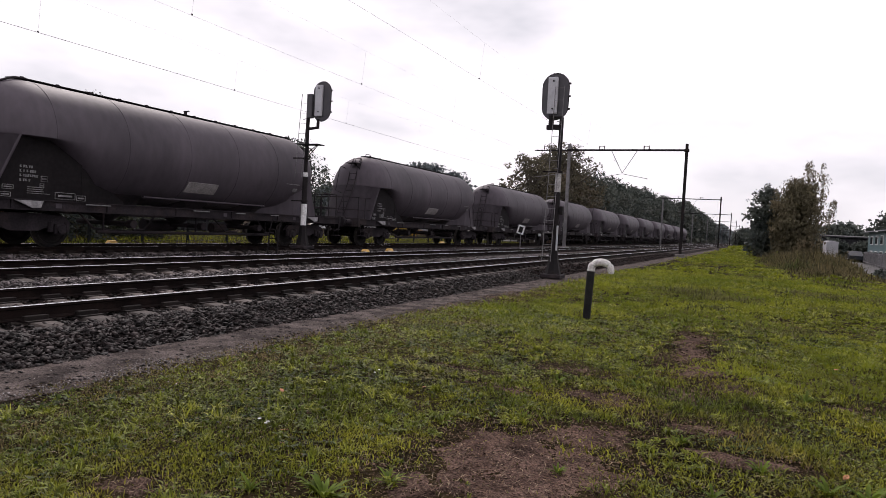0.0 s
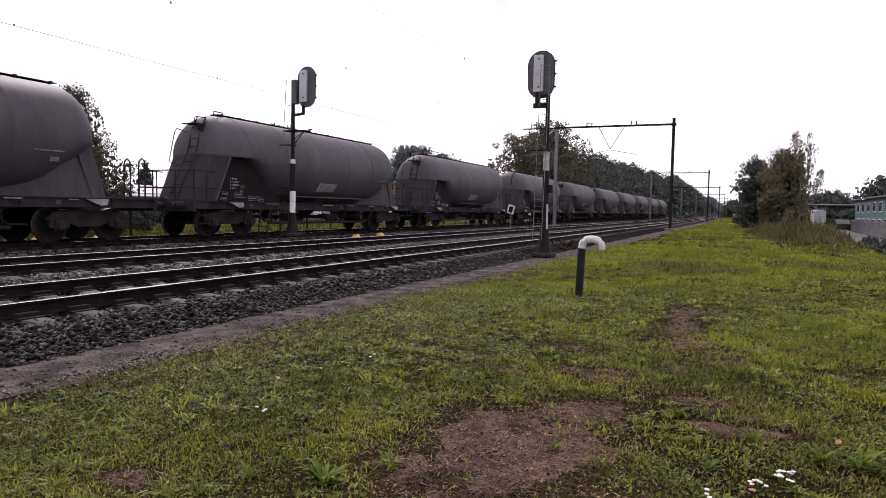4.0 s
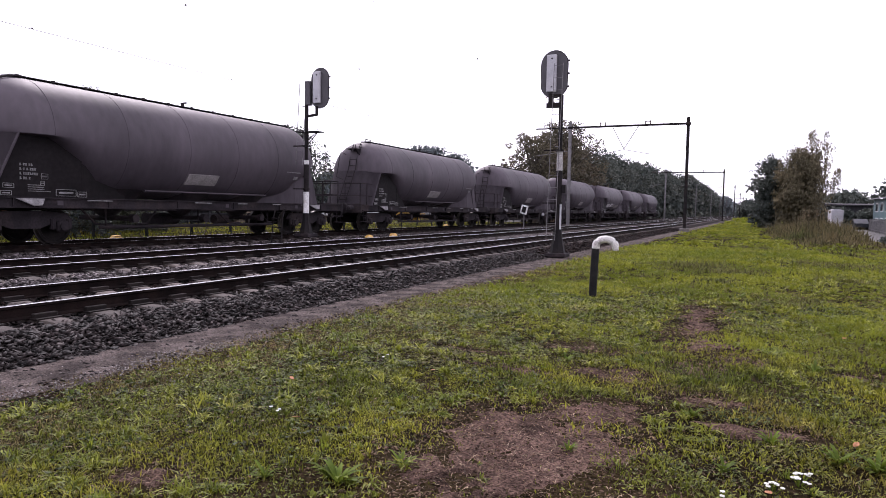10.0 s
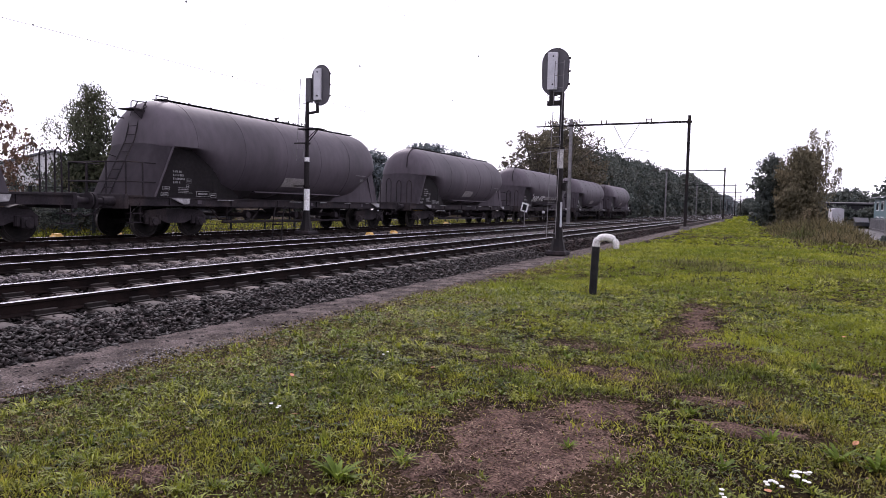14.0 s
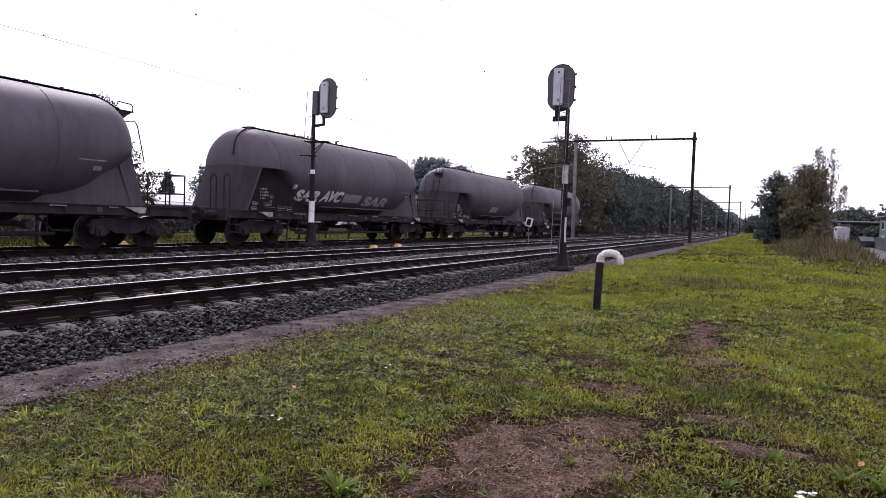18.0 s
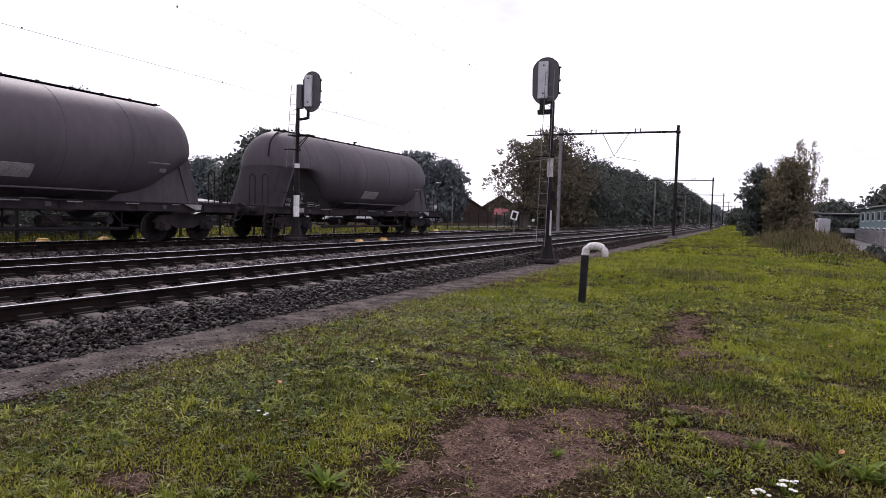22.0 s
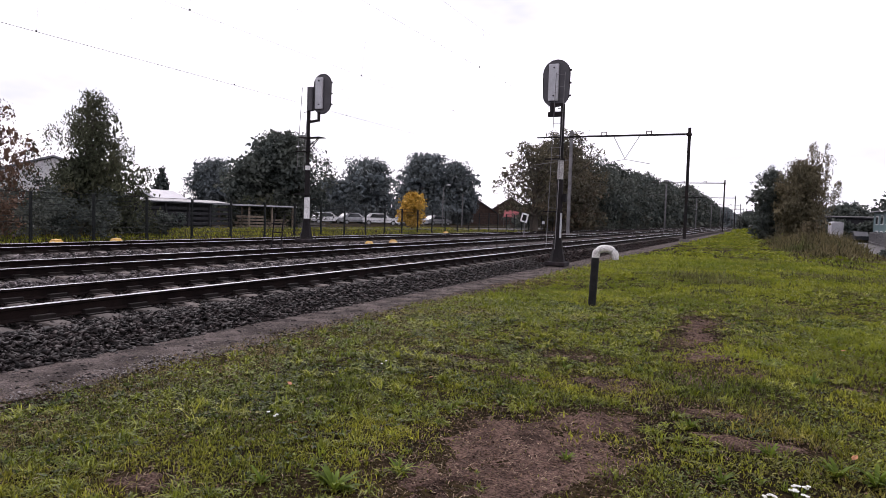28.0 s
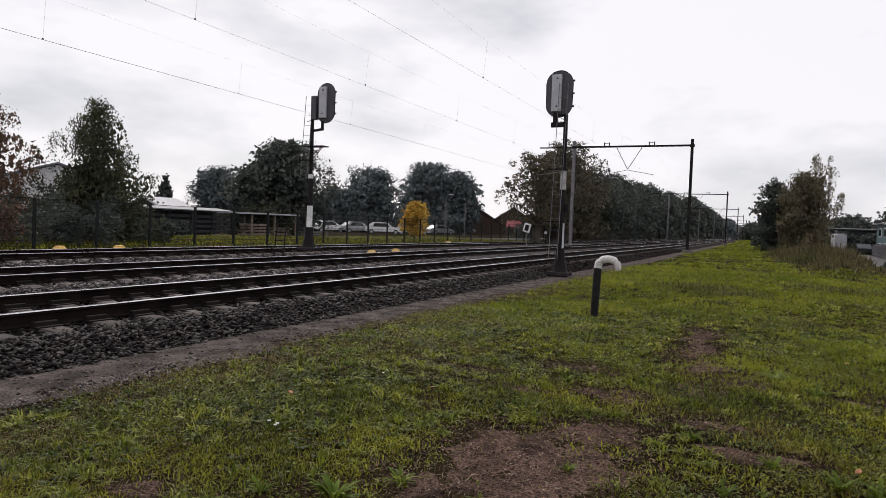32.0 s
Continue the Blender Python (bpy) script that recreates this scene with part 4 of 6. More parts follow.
def spray(wagon, words, y0, z0, height, material, label, skew=0.0, wide=1.0):
    """Sprayed capitals laid on the curve of the tank."""
    cu = bpy.data.curves.new("lettering", 'FONT')
    cu.body = words
    cu.size = height * 1.35
    cu.offset = 0.07 * height
    ob = bpy.data.objects.new("lettering", cu)
    scene.collection.objects.link(ob)
    bpy.context.view_layer.update()
    me = bpy.data.meshes.new_from_object(ob.evaluated_get(bpy.context.evaluated_depsgraph_get()))
    bpy.data.objects.remove(ob)
    bm = bmesh.new()
    bm.from_mesh(me)
    bmesh.ops.triangulate(bm, faces=bm.faces)
    bmesh.ops.subdivide_edges(bm, edges=[e for e in bm.edges if e.calc_length() > 0.12], cuts=3)
    lo = math.asin((z0 - TANK_Z) / TANK_R)
    for v in bm.verts:
        a = lo + v.co.y / TANK_R
        y = y0 + v.co.x * wide + skew * v.co.y
        v.co = Vector(((TANK_R + 0.016) * math.cos(a), y, TANK_Z + (TANK_R + 0.016) * math.sin(a)))
    me2 = bpy.data.meshes.new("graffiti")
    bm.to_mesh(me2)
    bm.free()
    me2.materials.append(material)
    g = new("graffiti", me2)
    g.parent = wagon
    tagged(g, label)


def travelled(t):
    return 6.377 * t + 0.04623 * t * t - 0.000351 * t ** 3


KINDS = ["plain", "ladder", "ladder", "ladder", "plain", "ladder", "ladder", "plain", "plain", "ladder", "plain"]
SPACING, HEAD = 17.0, 16.3


def train():
    masters = {k: silo_wagon(k) for k in ("plain", "ladder")}
    used, wagons = set(), []
    for i, k in enumerate(KINDS):
        m = pose(TRACKS[2], HEAD + SPACING * i, 0)
        if k in used:
            w = copy_thing(masters[k], m)
        else:
            w = masters[k]
            w.matrix_basis = m
            used.add(k)
        wagons.append(w)
    for w, k in zip(wagons, KINDS):
        if k == "ladder":
            tagged(w, "grimy dark grey silo wagon with a ladder at its end")
    spray(wagons[8], "SAR", -4.0, 1.68, 0.5, M_GRAFFITI, "large silver sprayed letters", 0.15, 1.28)
    spray(wagons[8], "AVC", -2.28, 1.72, 0.5, M_GRAFFITI, "large silver sprayed letters", 0.15, 1.0)
    spray(wagons[8], "SAR", 0.85, 1.64, 0.5, M_GRAFDARK, "faded grey sprayed letters", 0.15, 1.75)
    spray(wagons[8], "19", -4.36, 2.1, 0.17, M_GRAFFITI, "small sprayed number", 0.15)
    tagged(wagons[8], "grimy dark grey silo wagon with silver graffiti on its tank")
    # tail lamps' bracket with the white tail board on the last wagon
    bm = bmesh.new()
    box(bm, (0.95, 7.8, 1.5), (0.2, 0.03, 0.2), bevel=0.005)
    rod(bm, (0.95, 7.78, 1.2), (0.95, 7.78, 1.42), 0.02, seg=6)
    part("tail_board", bm, M_WHITE, wagons[10], "white tail board")
    wm = wheelset_mesh()
    sets = []
    for i, w in enumerate(wagons):
        for y in (-6.6, -4.8, 4.8, 6.6):
            ob = new("wheelset", wm)
            ob.parent = w
            ob.matrix_basis = pose(0, y, 0.46)
            sets.append((ob, y))
    return wagons, sets


# ---- signals ----
def signal(m, label, left_arm):
    """A colour-light signal seen from behind: x across, z up from the foot, the mast at the origin."""
    s = thing("railway_signal", m, label, "railway signal", "signals by the tracks")
    bm = bmesh.new()
    box(bm, (0, 0, 0.06), (0.62, 0.62, 0.12), bevel=0.02)
    for a in (-0.24, 0.24):
        for b in (-0.24, 0.24):
            rod(bm, (a, b, 0.12), (a, b, 0.17), 0.025, seg=6)
    part("base_plate", bm, M_FRAME, s)
    bm = bmesh.new()
    rings = []
    for z, r in ((0.12, 0.25), (0.5, 0.16), (0.85, 0.12)):
        rings.append([bm.verts.new((r * math.cos(k * math.tau / 8 + 0.39), r * math.sin(k * math.tau / 8 + 0.39), z)) for k in range(8)])
    for a, b in zip(rings, rings[1:]):
        for k in range(8):
            bm.faces.new((a[k], a[(k + 1) % 8], b[(k + 1) % 8], b[k]))
    part("pedestal", bm, M_MAST, s, "rust-stained conical pedestal")
    bm = bmesh.new()
    top = 5.1 if left_arm else 4.85
    rod(bm, (0, 0, 0.6), (0, 0, 2.6), 0.095, seg=14)
    rod(bm, (0, 0, 2.6), (0, 0, top), 0.066, seg=14)
    part("mast", bm, M_MAST, s, "", True)
    bands = ((0.82, 1.62), (2.0, 2.75)) if left_arm else ((2.47, 3.17),)
    for z0, z1 in bands:
        bm = bmesh.new()
        rod(bm, (0, 0, z0), (0, 0, z1), 0.104 if z1 < 2.6 else 0.09, seg=14, caps=True)
        part("white_band", bm, M_WHITE if left_arm else M_FADED, s, "chipped white painted band", True)
    for z in (1.72, 3.25) if left_arm else (1.62, 3.2):
        bm = bmesh.new()
        rod(bm, (0, 0, z - 0.03), (0, 0, z + 0.03), 0.125, seg=14)
        box(bm, (-0.2, -0.15, z), (0.5, 0.05, 0.04))
        part("clamp", bm, M_MAST, s)
    cx = 0.57 if left_arm else -0.235
    zc = 5.28 if left_arm else 5.48
    w, h = (0.37, 0.70) if left_arm else (0.41, 0.70)
    bm = bmesh.new()
    poly = []
    for k in range(24):
        a = k * math.tau / 24
        poly.append((cx + w * math.cos(a), 0.0, zc + (h - w) * (1 if math.sin(a) >= 0 else -1) + w * math.sin(a)))
    prism(bm, poly, (0, 0.025, 0))
    board = part("signal_board", bm, M_BOARD, s, "dark grey oval background board")
    bm = bmesh.new()
    tube(bm, [(x * 1.0, 0.012, z) for x, _, z in poly + poly[:1]], 0.016, 6)
    part("rim", bm, M_MAST, board)
    bm = bmesh.new()
    px = cx - 0.1 if left_arm else cx - 0.07
    pw = 0.30 if left_arm else 0.30
    box(bm, (px, -0.05, zc + 0.02), (pw, 0.09, 1.1), bevel=0.015)
    hous = part("lamp_housing", bm, M_PANEL, board, "pale grey lamp housing back")
    for dz in (0.45, -0.38):
        bm = bmesh.new()
        rod(bm, (px + 0.02, -0.09, zc + dz), (px + 0.02, -0.12, zc + dz), 0.025, seg=8)
        part("latch", bm, M_BLACKPIPE, hous)
    for dz in (0.38, 0.0, -0.38):
        bm = bmesh.new()
        rod(bm, (cx, 0.02, zc + dz), (cx, 0.3, zc + dz), 0.13, 0.15, seg=14)
        part("lens_hood", bm, M_BLACKPIPE, board)
        bm = bmesh.new()
        box(bm, (cx + w + 0.02, 0.01, zc + dz), (0.06, 0.05, 0.05))
        part("bracket_lug", bm, M_MAST, board)
    bm = bmesh.new()
    if left_arm:
        tube(bm, [(0, 0, 4.35), (0.12, 0, 4.32), (0.44, 0, 4.36)], 0.05, 8)
        rod(bm, (0.44, 0, 4.32), (0.44, 0, 4.65), 0.055, seg=8)
    else:
        box(bm, (-0.23, -0.02, 4.55), (0.42, 0.12, 0.14))
        rod(bm, (-0.32, 0, 4.55), (-0.32, 0, 4.9), 0.085, seg=8)
        box(bm, (-0.1, -0.03, 4.85), (0.3, 0.05, 0.05))
    part("arm", bm, M_MAST, s)
    if left_arm:
        bm = bmesh.new()
        box(bm, (0.1, -0.02, 5.12), (0.22, 0.2, 0.85), bevel=0.02)
        part("relay_box", bm, M_BOARD, s, "dark grey equipment box")
        bm = bmesh.new()
        tube(bm, [(0.05, 0, 3.45), (0.45, 0, 3.75)], 0.018, 6)
        tube(bm, [(0.05, 0, 3.3), (0.5, 0, 3.75)], 0.018, 6)
        box(bm, (0.1, 0.1, 3.76), (0.9, 0.4, 0.03))
        part("platform", bm, M_MAST, s)
    else:
        bm = bmesh.new()
        box(bm, (0.16, 0, 2.05), (0.1, 0.16, 0.25), bevel=0.01)
        part("junction_box", bm, M_MAST, s)
        bm = bmesh.new()
        rod(bm, (0.09, -0.08, 0.84), (0.09, -0.08, 1.59), 0.03, seg=8)
        part("cable_duct", bm, M_PANEL, s)
    # ladder behind the mast
    x0, x1 = (-0.55, -0.25) if left_arm else (-0.22, 0.05)
    yl = 0.25 if left_arm else -0.22
    bm = bmesh.new()
    z0, z1 = (2.6, 5.62) if left_arm else (0.5, 5.75)
    lean = 0.06 if left_arm else 0.04
    for x in (x0, x1):
        rod(bm, (x - lean * 2, yl, z0), (x + lean, yl, z1), 0.011, seg=6)
    z = z0 + 0.15
    while z < z1:
        k = (z - z0) / (z1 - z0) * 3 * lean - 2 * lean
        rod(bm, (x0 + k, yl, z), (x1 + k, yl, z), 0.006, seg=6)
        z += 0.36
    for z in (3.3, 4.7):
        rod(bm, ((x0 + x1) / 2, yl, z), (0, 0, z), 0.015, seg=6)
    part("ladder", bm, M_GALV, s, "thin grey service ladder")
    return s


def signals():
    signal(pose(-5.4, 19.8, -0.30), "dark railway signal seen from behind with white mast bands", False)
    signal(pose(-14.7, 19.8, 0.0), "dark railway signal with side arm, ladder and white bands", True)


# ---- overhead line ----
PORTALS = [55.5 + 66.0 * k for k in range(-4, 9)]


def portal(y):
    p = thing("catenary_portal", pose(0, y, 0), "dark steel catenary portal across two tracks", "catenary portal", "portals over the tracks")
    for x, z0, wide in ((-5.0, -0.30, 0.105), (-14.3, -0.25, 0.12)):
        bm = bmesh.new()
        # H-section mast
        box(bm, (x, -wide, (8.55 + z0) / 2), (wide * 2, 0.02, 8.55 - z0))
        box(bm, (x, wide, (8.55 + z0) / 2), (wide * 2, 0.02, 8.55 - z0))
        box(bm, (x, 0, (8.55 + z0) / 2), (0.02, wide * 2 - 0.02, 8.55 - z0))
        part("mast", bm, M_MAST if x > -6 else M_GALV, p)
        bm = bmesh.new()
        box(bm, (x, 0, z0 + 0.02), (0.7, 0.7, 0.36), bevel=0.03)
        part("footing", bm, M_CONC, p, "weathered concrete footing")
        bm = bmesh.new()
        box(bm, (x, 0, 8.04), (0.36, 0.36, 0.2), bevel=0.02)
        part("beam_joint", bm, M_MAST, p)
    bm = bmesh.new()
    box(bm, (-9.65, 0, 8.06), (9.3, 0.16, 0.14))
    box(bm, (-15.85, 0, 8.04), (2.9, 0.1, 0.1))
    part("beam", bm, M_MAST, p, "dark horizontal portal beam")
    for x in (-11.6, -8.05, -16.3):
        bm = bmesh.new()
        box(bm, (x, 0, 8.34), (0.5, 0.06, 0.04))
        for d in (-0.2, 0.2):
            rod(bm, (x + d, 0, 8.12), (x + d, 0, 8.34), 0.045, seg=8)
            rod(bm, (x + d, 0, 8.34), (x + d, 0, 8.42), 0.03, seg=8)
        part("insulator", bm, M_PORCELAIN, p)
    for x0, x1 in ((-10.8, -9.86), (-8.78, -9.86)):
        bm = bmesh.new()
        rod(bm, (x0, 0, 7.98), (x1, 0, 6.2), 0.03, seg=6)
        part("dropper_strut", bm, M_GALV, p)
    for x0, x1 in ((-9.86, -7.75), (-9.86, -11.9), (-14.3, -17.28)):
        bm = bmesh.new()
        rod(bm, (x0, 0, 6.15), (x1, 0, 5.75), 0.022, seg=6)
        part("steady_arm", bm, M_GALV, p)
    return p


def wire(name, x, z_support, sag, y0, y1, r, label):
    bm = bmesh.new()
    pts = []
    for a, b in zip(PORTALS, PORTALS[1:]):
        for k in range(12):
            f = k / 12
            pts.append((x, a + (b - a) * f, z_support - 4 * sag * f * (1 - f)))
    tube(bm, pts, r, 5)
    ob = new(name, finish(name, bm, M_WIRE))
    tagged(ob, label, "overhead wire", "wires over the tracks")
    return pts


def overhead():
    first = portal(PORTALS[4])
    for y in PORTALS:
        if y != PORTALS[4]:
            copy_thing(first, pose(0, y, 0))
    for x in TRACKS:
        wire("contact_wire", x, 5.58, 0.0, -60, 380, 0.0055 if x < -15 else 0.0024, "straight dark overhead contact wire")
        wire("messenger_wire", x + 0.1, 7.4, 0.75, -60, 380, 0.0012, "sagging dark overhead carrier wire")
    for x in TRACKS:
        bm = bmesh.new()
        for a in PORTALS[3:6]:
            for k in range(1, 9):
                f = k / 9
                y = a + 66 * f
                rod(bm, (x + 0.0, y, 5.58), (x + 0.1, y, 7.4 - 3.0 * f * (1 - f)), 0.0018, seg=4)
                box(bm, (x, y, 5.6), (0.02, 0.04, 0.04))
        ob = new("wire_droppers", finish("wire_droppers", bm, M_WIRE))
        tagged(ob, "thin droppers and clamps between overhead wires", "wire droppers", "wires over the tracks")


# ---- lineside furniture ----
def cane_post():
    c = thing("vent_post", pose(-2.43, 11.2, -0.36, 0, 2.0, 0), "black pipe post with a white hooked top in the grass", "vent pipe")
    bm = bmesh.new()
    tube(bm, [(0, 0, -0.1), (0, 0, 0.4), (0, 0, 0.83)], 0.064, 14)
    part("stem", bm, M_BLACKPIPE, c, "black painted stem", True)
    bm = bmesh.new()
    pts = [(0, 0, 0.82), (0.005, 0, 0.87)]
    for k in range(1, 12):
        a = math.pi - k * math.pi / 11
        pts.append((0.165 + 0.165 * math.cos(a), 0, 0.87 + 0.125 * math.sin(a)))
    pts.append((0.335, 0, 0.82))
    tube(bm, pts, [0.063] * (len(pts) - 4) + [0.06, 0.057, 0.054, 0.05], 14)
    part("hook", bm, M_FLAKED, c, "chipped white painted hook", True)


def small_lineside():
    for x, y, z in ((-19.2, 13.4, -0.12), (-19.2, 15.5, -0.12), (-14.9, 24.5, -0.22), (-14.9, 26.6, -0.2), (-19.2, 41.6, -0.1)):
        t = thing("track_box", pose(x, y, z - 0.03), "small yellow plastic trackside cable box", "trackside box", "yellow trackside boxes")
        bm = bmesh.new()
        box(bm, (0, 0, 0.07), (0.28, 0.32, 0.14), bevel=0.04)
        part("box_body", bm, M_YELLOW, t)
        bm = bmesh.new()
        box(bm, (0, 0, 0.155), (0.20, 0.24, 0.05), bevel=0.02)
        part("lid", bm, M_YELLOW, t, "bleached yellow lid")
    t = thing("line_sign", pose(-14.6, 44.6, -0.25), "white-framed black trackside board on a grey stake", "trackside sign")
    bm = bmesh.new()
    rod(bm, (0, 0, 0), (0, 0, 1.15), 0.03, seg=8)
    part("stake", bm, M_GALV, t)
    lean = pose(0, 0, 1.5, 0, 14, 0)
    bm = bmesh.new()
    box(bm, (0, 0, 0), (0.5, 0.03, 0.62), lean.to_3x3().to_4x4(), 0.01)
    bmesh.ops.translate(bm, vec=(0, 0, 1.4), verts=bm.verts)
    part("board", bm, M_WHITE, t, "white board")
    bm = bmesh.new()
    for c, s in (((0, -0.025, 0), (0.28, 0.02, 0.42)),):
        box(bm, c, s, lean.to_3x3().to_4x4())
    bmesh.ops.translate(bm, vec=(0, 0, 1.4), verts=bm.verts)
    part("black_field", bm, M_BLACKPIPE, t)
    t = thing("marker_stake", pose(-14.6, 49.2, -0.25), "thin grey marker stake with a pale cap between tracks", "marker stake")
    bm = bmesh.new()
    rod(bm, (0, 0, 0), (0, 0, 1.0), 0.03, seg=8)
    part("stake", bm, M_MAST, t)
    bm = bmesh.new()
    box(bm, (0, 0, 1.08), (0.2, 0.05, 0.2), bevel=0.01)
    part("cap", bm, M_PANEL, t)
    # step frame beside the far signal
    t = thing("step_frame", pose(-15.0, 18.6, -0.25), "dark tubular step frame beside the signal", "step frame")
    for x in (-0.2, 0.2):
        bm = bmesh.new()
        tube(bm, [(x, -0.1, 0), (x, 0, 0.95), (x, 0.12, 1.25)], 0.022, 6)
        part("leg", bm, M_MAST, t)
    for z in (0.3, 0.6, 0.9):
        bm = bmesh.new()
        box(bm, (0, -0.03, z), (0.42, 0.12, 0.03))
        part("step", bm, M_MAST, t)


def fence():
    x, z0 = -22.0, -0.24
    fe = thing("fence", pose(x, 0, z0), "dark green double-wire mesh fence along the line", "fence")
    post = bmesh.new()
    box(post, (0, 0, 0.86), (0.085, 0.085, 1.76), bevel=0.006)
    pm = finish("post", post, M_FENCE)
    pan = bmesh.new()
    for k in range(9):
        z = 0.12 + k * 0.2
        rod(pan, (0.035, 0, z), (0.035, 2.36, z), 0.011, seg=4, caps=False)
        rod(pan, (0.05, 0, z), (0.05, 2.36, z), 0.011, seg=4, caps=False)
    for k in range(1, 47):
        rod(pan, (0.042, k * 0.05, 0.08), (0.042, k * 0.05, 1.74), 0.001, seg=3, caps=False)
    mm = finish("mesh_panel", pan, M_FENCE)
    y = 5.0
    while y < 150:
        a = new("post", pm)
        a.parent = fe
        a.matrix_basis = pose(0, y, 0)
        b = new("mesh_panel", mm)
        b.parent = fe
        b.matrix_basis = pose(0, y, 0)
        y += 2.36


# ---- trees ----
def leaves(centres, radii, n, size, rng, flat=1.0, droop=0.0, sprays=11):
    """Small leaves gathered in sprays round the skins of overlapping lumps, with gaps between the sprays."""
    k = len(centres)
    p = radii ** 2 / (radii ** 2).sum()
    d = rng.normal(size=(k, sprays, 3))
    d /= np.linalg.norm(d, axis=2)[:, :, None]
    tips = centres[:, None, :] + d * (radii[:, None] * rng.uniform(0.45, 1.05, (k, sprays)))[:, :, None] * np.array([1, 1, flat])
    i, j = rng.choice(k, n, p=p), rng.integers(0, sprays, n)
    spread = radii[i, None] * rng.normal(size=(n, 3)) * np.where(rng.random(n) < 0.9, 0.19, 0.27)[:, None]
    c = tips[i, j] + spread * np.array([1, 1, 0.75])
    if droop:
        c[:, 2] -= droop * rng.uniform(0, 1, n) ** 2
    u = rng.normal(size=(n, 3))
    if droop:
        u[:, 2] *= 3
    u /= np.linalg.norm(u, axis=1)[:, None]
    v = np.cross(u, rng.normal(size=(n, 3)))
    v /= np.linalg.norm(v, axis=1)[:, None]
    s = size * rng.uniform(0.5, 1.4, n)[:, None]
    w = np.cross(u, v) * s * 0.25
    V = np.stack([c - u * s, c - v * s * 0.62 + w, c + u * s, c + v * s * 0.62 + w], 1).reshape(-1, 3)
    return V, np.arange(4 * n).reshape(n, 4)


def tree(x, y, h, rad, leaf, label, n=5000, size=0.16, trunk=0.28, base=0.25, droop=0.0, bark=None, seed=1, lumps=34, z0=-0.36, shape="round", lump=0.36, fill=0.4, wild=0.1):
    """A tapered trunk with limbs, and a crown of leaf clumps in many uneven lumps round a looser core."""
    rng = np.random.default_rng(seed)
    t = thing("tree", pose(x, y, z0), label, "tree")
    hb = h * base

    def reach(f):
        if shape == "cone":
            return rad * (1.02 - 0.86 * f ** 1.2) * min(1, 0.45 + f * 4)
        return rad * math.sqrt(max(0.05, 1 - (abs(f - 0.42) / 0.62) ** 2.4))

    cs, rs = [], []
    for k in range(lumps):
        f = (k + rng.uniform(0, 1)) / lumps
        rl = min(rad * lump, reach(f) * 0.75) * rng.uniform(0.55, 1.2)
        zz = hb + (h - hb) * f
        zz = min(zz, h - rl * 0.75)
        a = k * 2.4 + rng.uniform(-0.5, 0.5)
        q = max(0.0, reach(f) - rl * 0.8) * rng.uniform(0.5, 1.1 + wild)
        cs.append((q * math.cos(a), q * math.sin(a), zz))
        rs.append(rl)
    cs, rs = np.array(cs), np.array(rs)
    bm = bmesh.new()
    lean = rng.uniform(-0.04, 0.04, 2) * h
    tube(bm, [(0, 0, -0.1), (lean[0] * 0.2, lean[1] * 0.2, hb), (lean[0] * 0.6, lean[1] * 0.6, h * 0.6), (lean[0], lean[1], h * 0.92)], [trunk * 1.25, trunk * 0.9, trunk * 0.5, trunk * 0.1], 9)
    part("trunk", bm, bark or M_BARK, t, "", True)
    bm = bmesh.new()
    for k in range(0, lumps, 2):
        c = cs[k]
        zb = max(hb * 0.8, c[2] * 0.62)
        f = min(1, zb / h)
        tube(bm, [(lean[0] * f, lean[1] * f, zb), (c[0] * 0.5, c[1] * 0.5, (zb + c[2]) / 2 + 0.1), tuple(c)], [trunk * 0.35, trunk * 0.2, trunk * 0.06], 5)
    part("branchwork", bm, bark or M_BARK, t, "", True)
    m = int(n * fill * 1.25)
    V, F = leaves(cs, rs, n - m, size, rng, 0.9, droop)
    fz = rng.uniform(0.03, 0.97, 60)
    core = np.array([(rng.normal(0, 0.3) * reach(g), rng.normal(0, 0.3) * reach(g), hb + (h - hb) * g * 0.93) for g in fz])
    V2, F2 = leaves(core, np.array([reach(g) * 0.5 for g in fz]), m, size * 2.3, rng, 0.8, droop)
    cr = raw("crown", np.concatenate([V, V2]), np.concatenate([F, F2 + len(V)]), leaf)
    cr.parent = t
    return t


def bush(x, y, w, d, h, leaf, label, n=2500, size=0.1, seed=1, z0=-0.26, group="shrubs behind the fence"):
    rng = np.random.default_rng(seed)
    t = thing("bush", pose(x, y, z0), label, "bush", group)
    k = max(6, int(w * d * 1.6))
    cs = np.array([(rng.uniform(-w / 2, w / 2), rng.uniform(-d / 2, d / 2), rng.uniform(0.2, 0.75) * h) for _ in range(k)])
    rs = np.array([rng.uniform(0.25, 0.42) * h for _ in range(k)])
    V, F = leaves(cs, rs, n, size, rng)
    V[:, 2] = np.maximum(V[:, 2], 0.0)
    cr = raw("foliage", V, F, leaf)
    cr.parent = t
    bm = bmesh.new()
    for c in cs[::2]:
        tube(bm, [(c[0] * 0.8, c[1] * 0.8, -0.05), tuple(c)], [0.03, 0.008], 5)
    part("branchwork", bm, M_BARK, t)
    return t


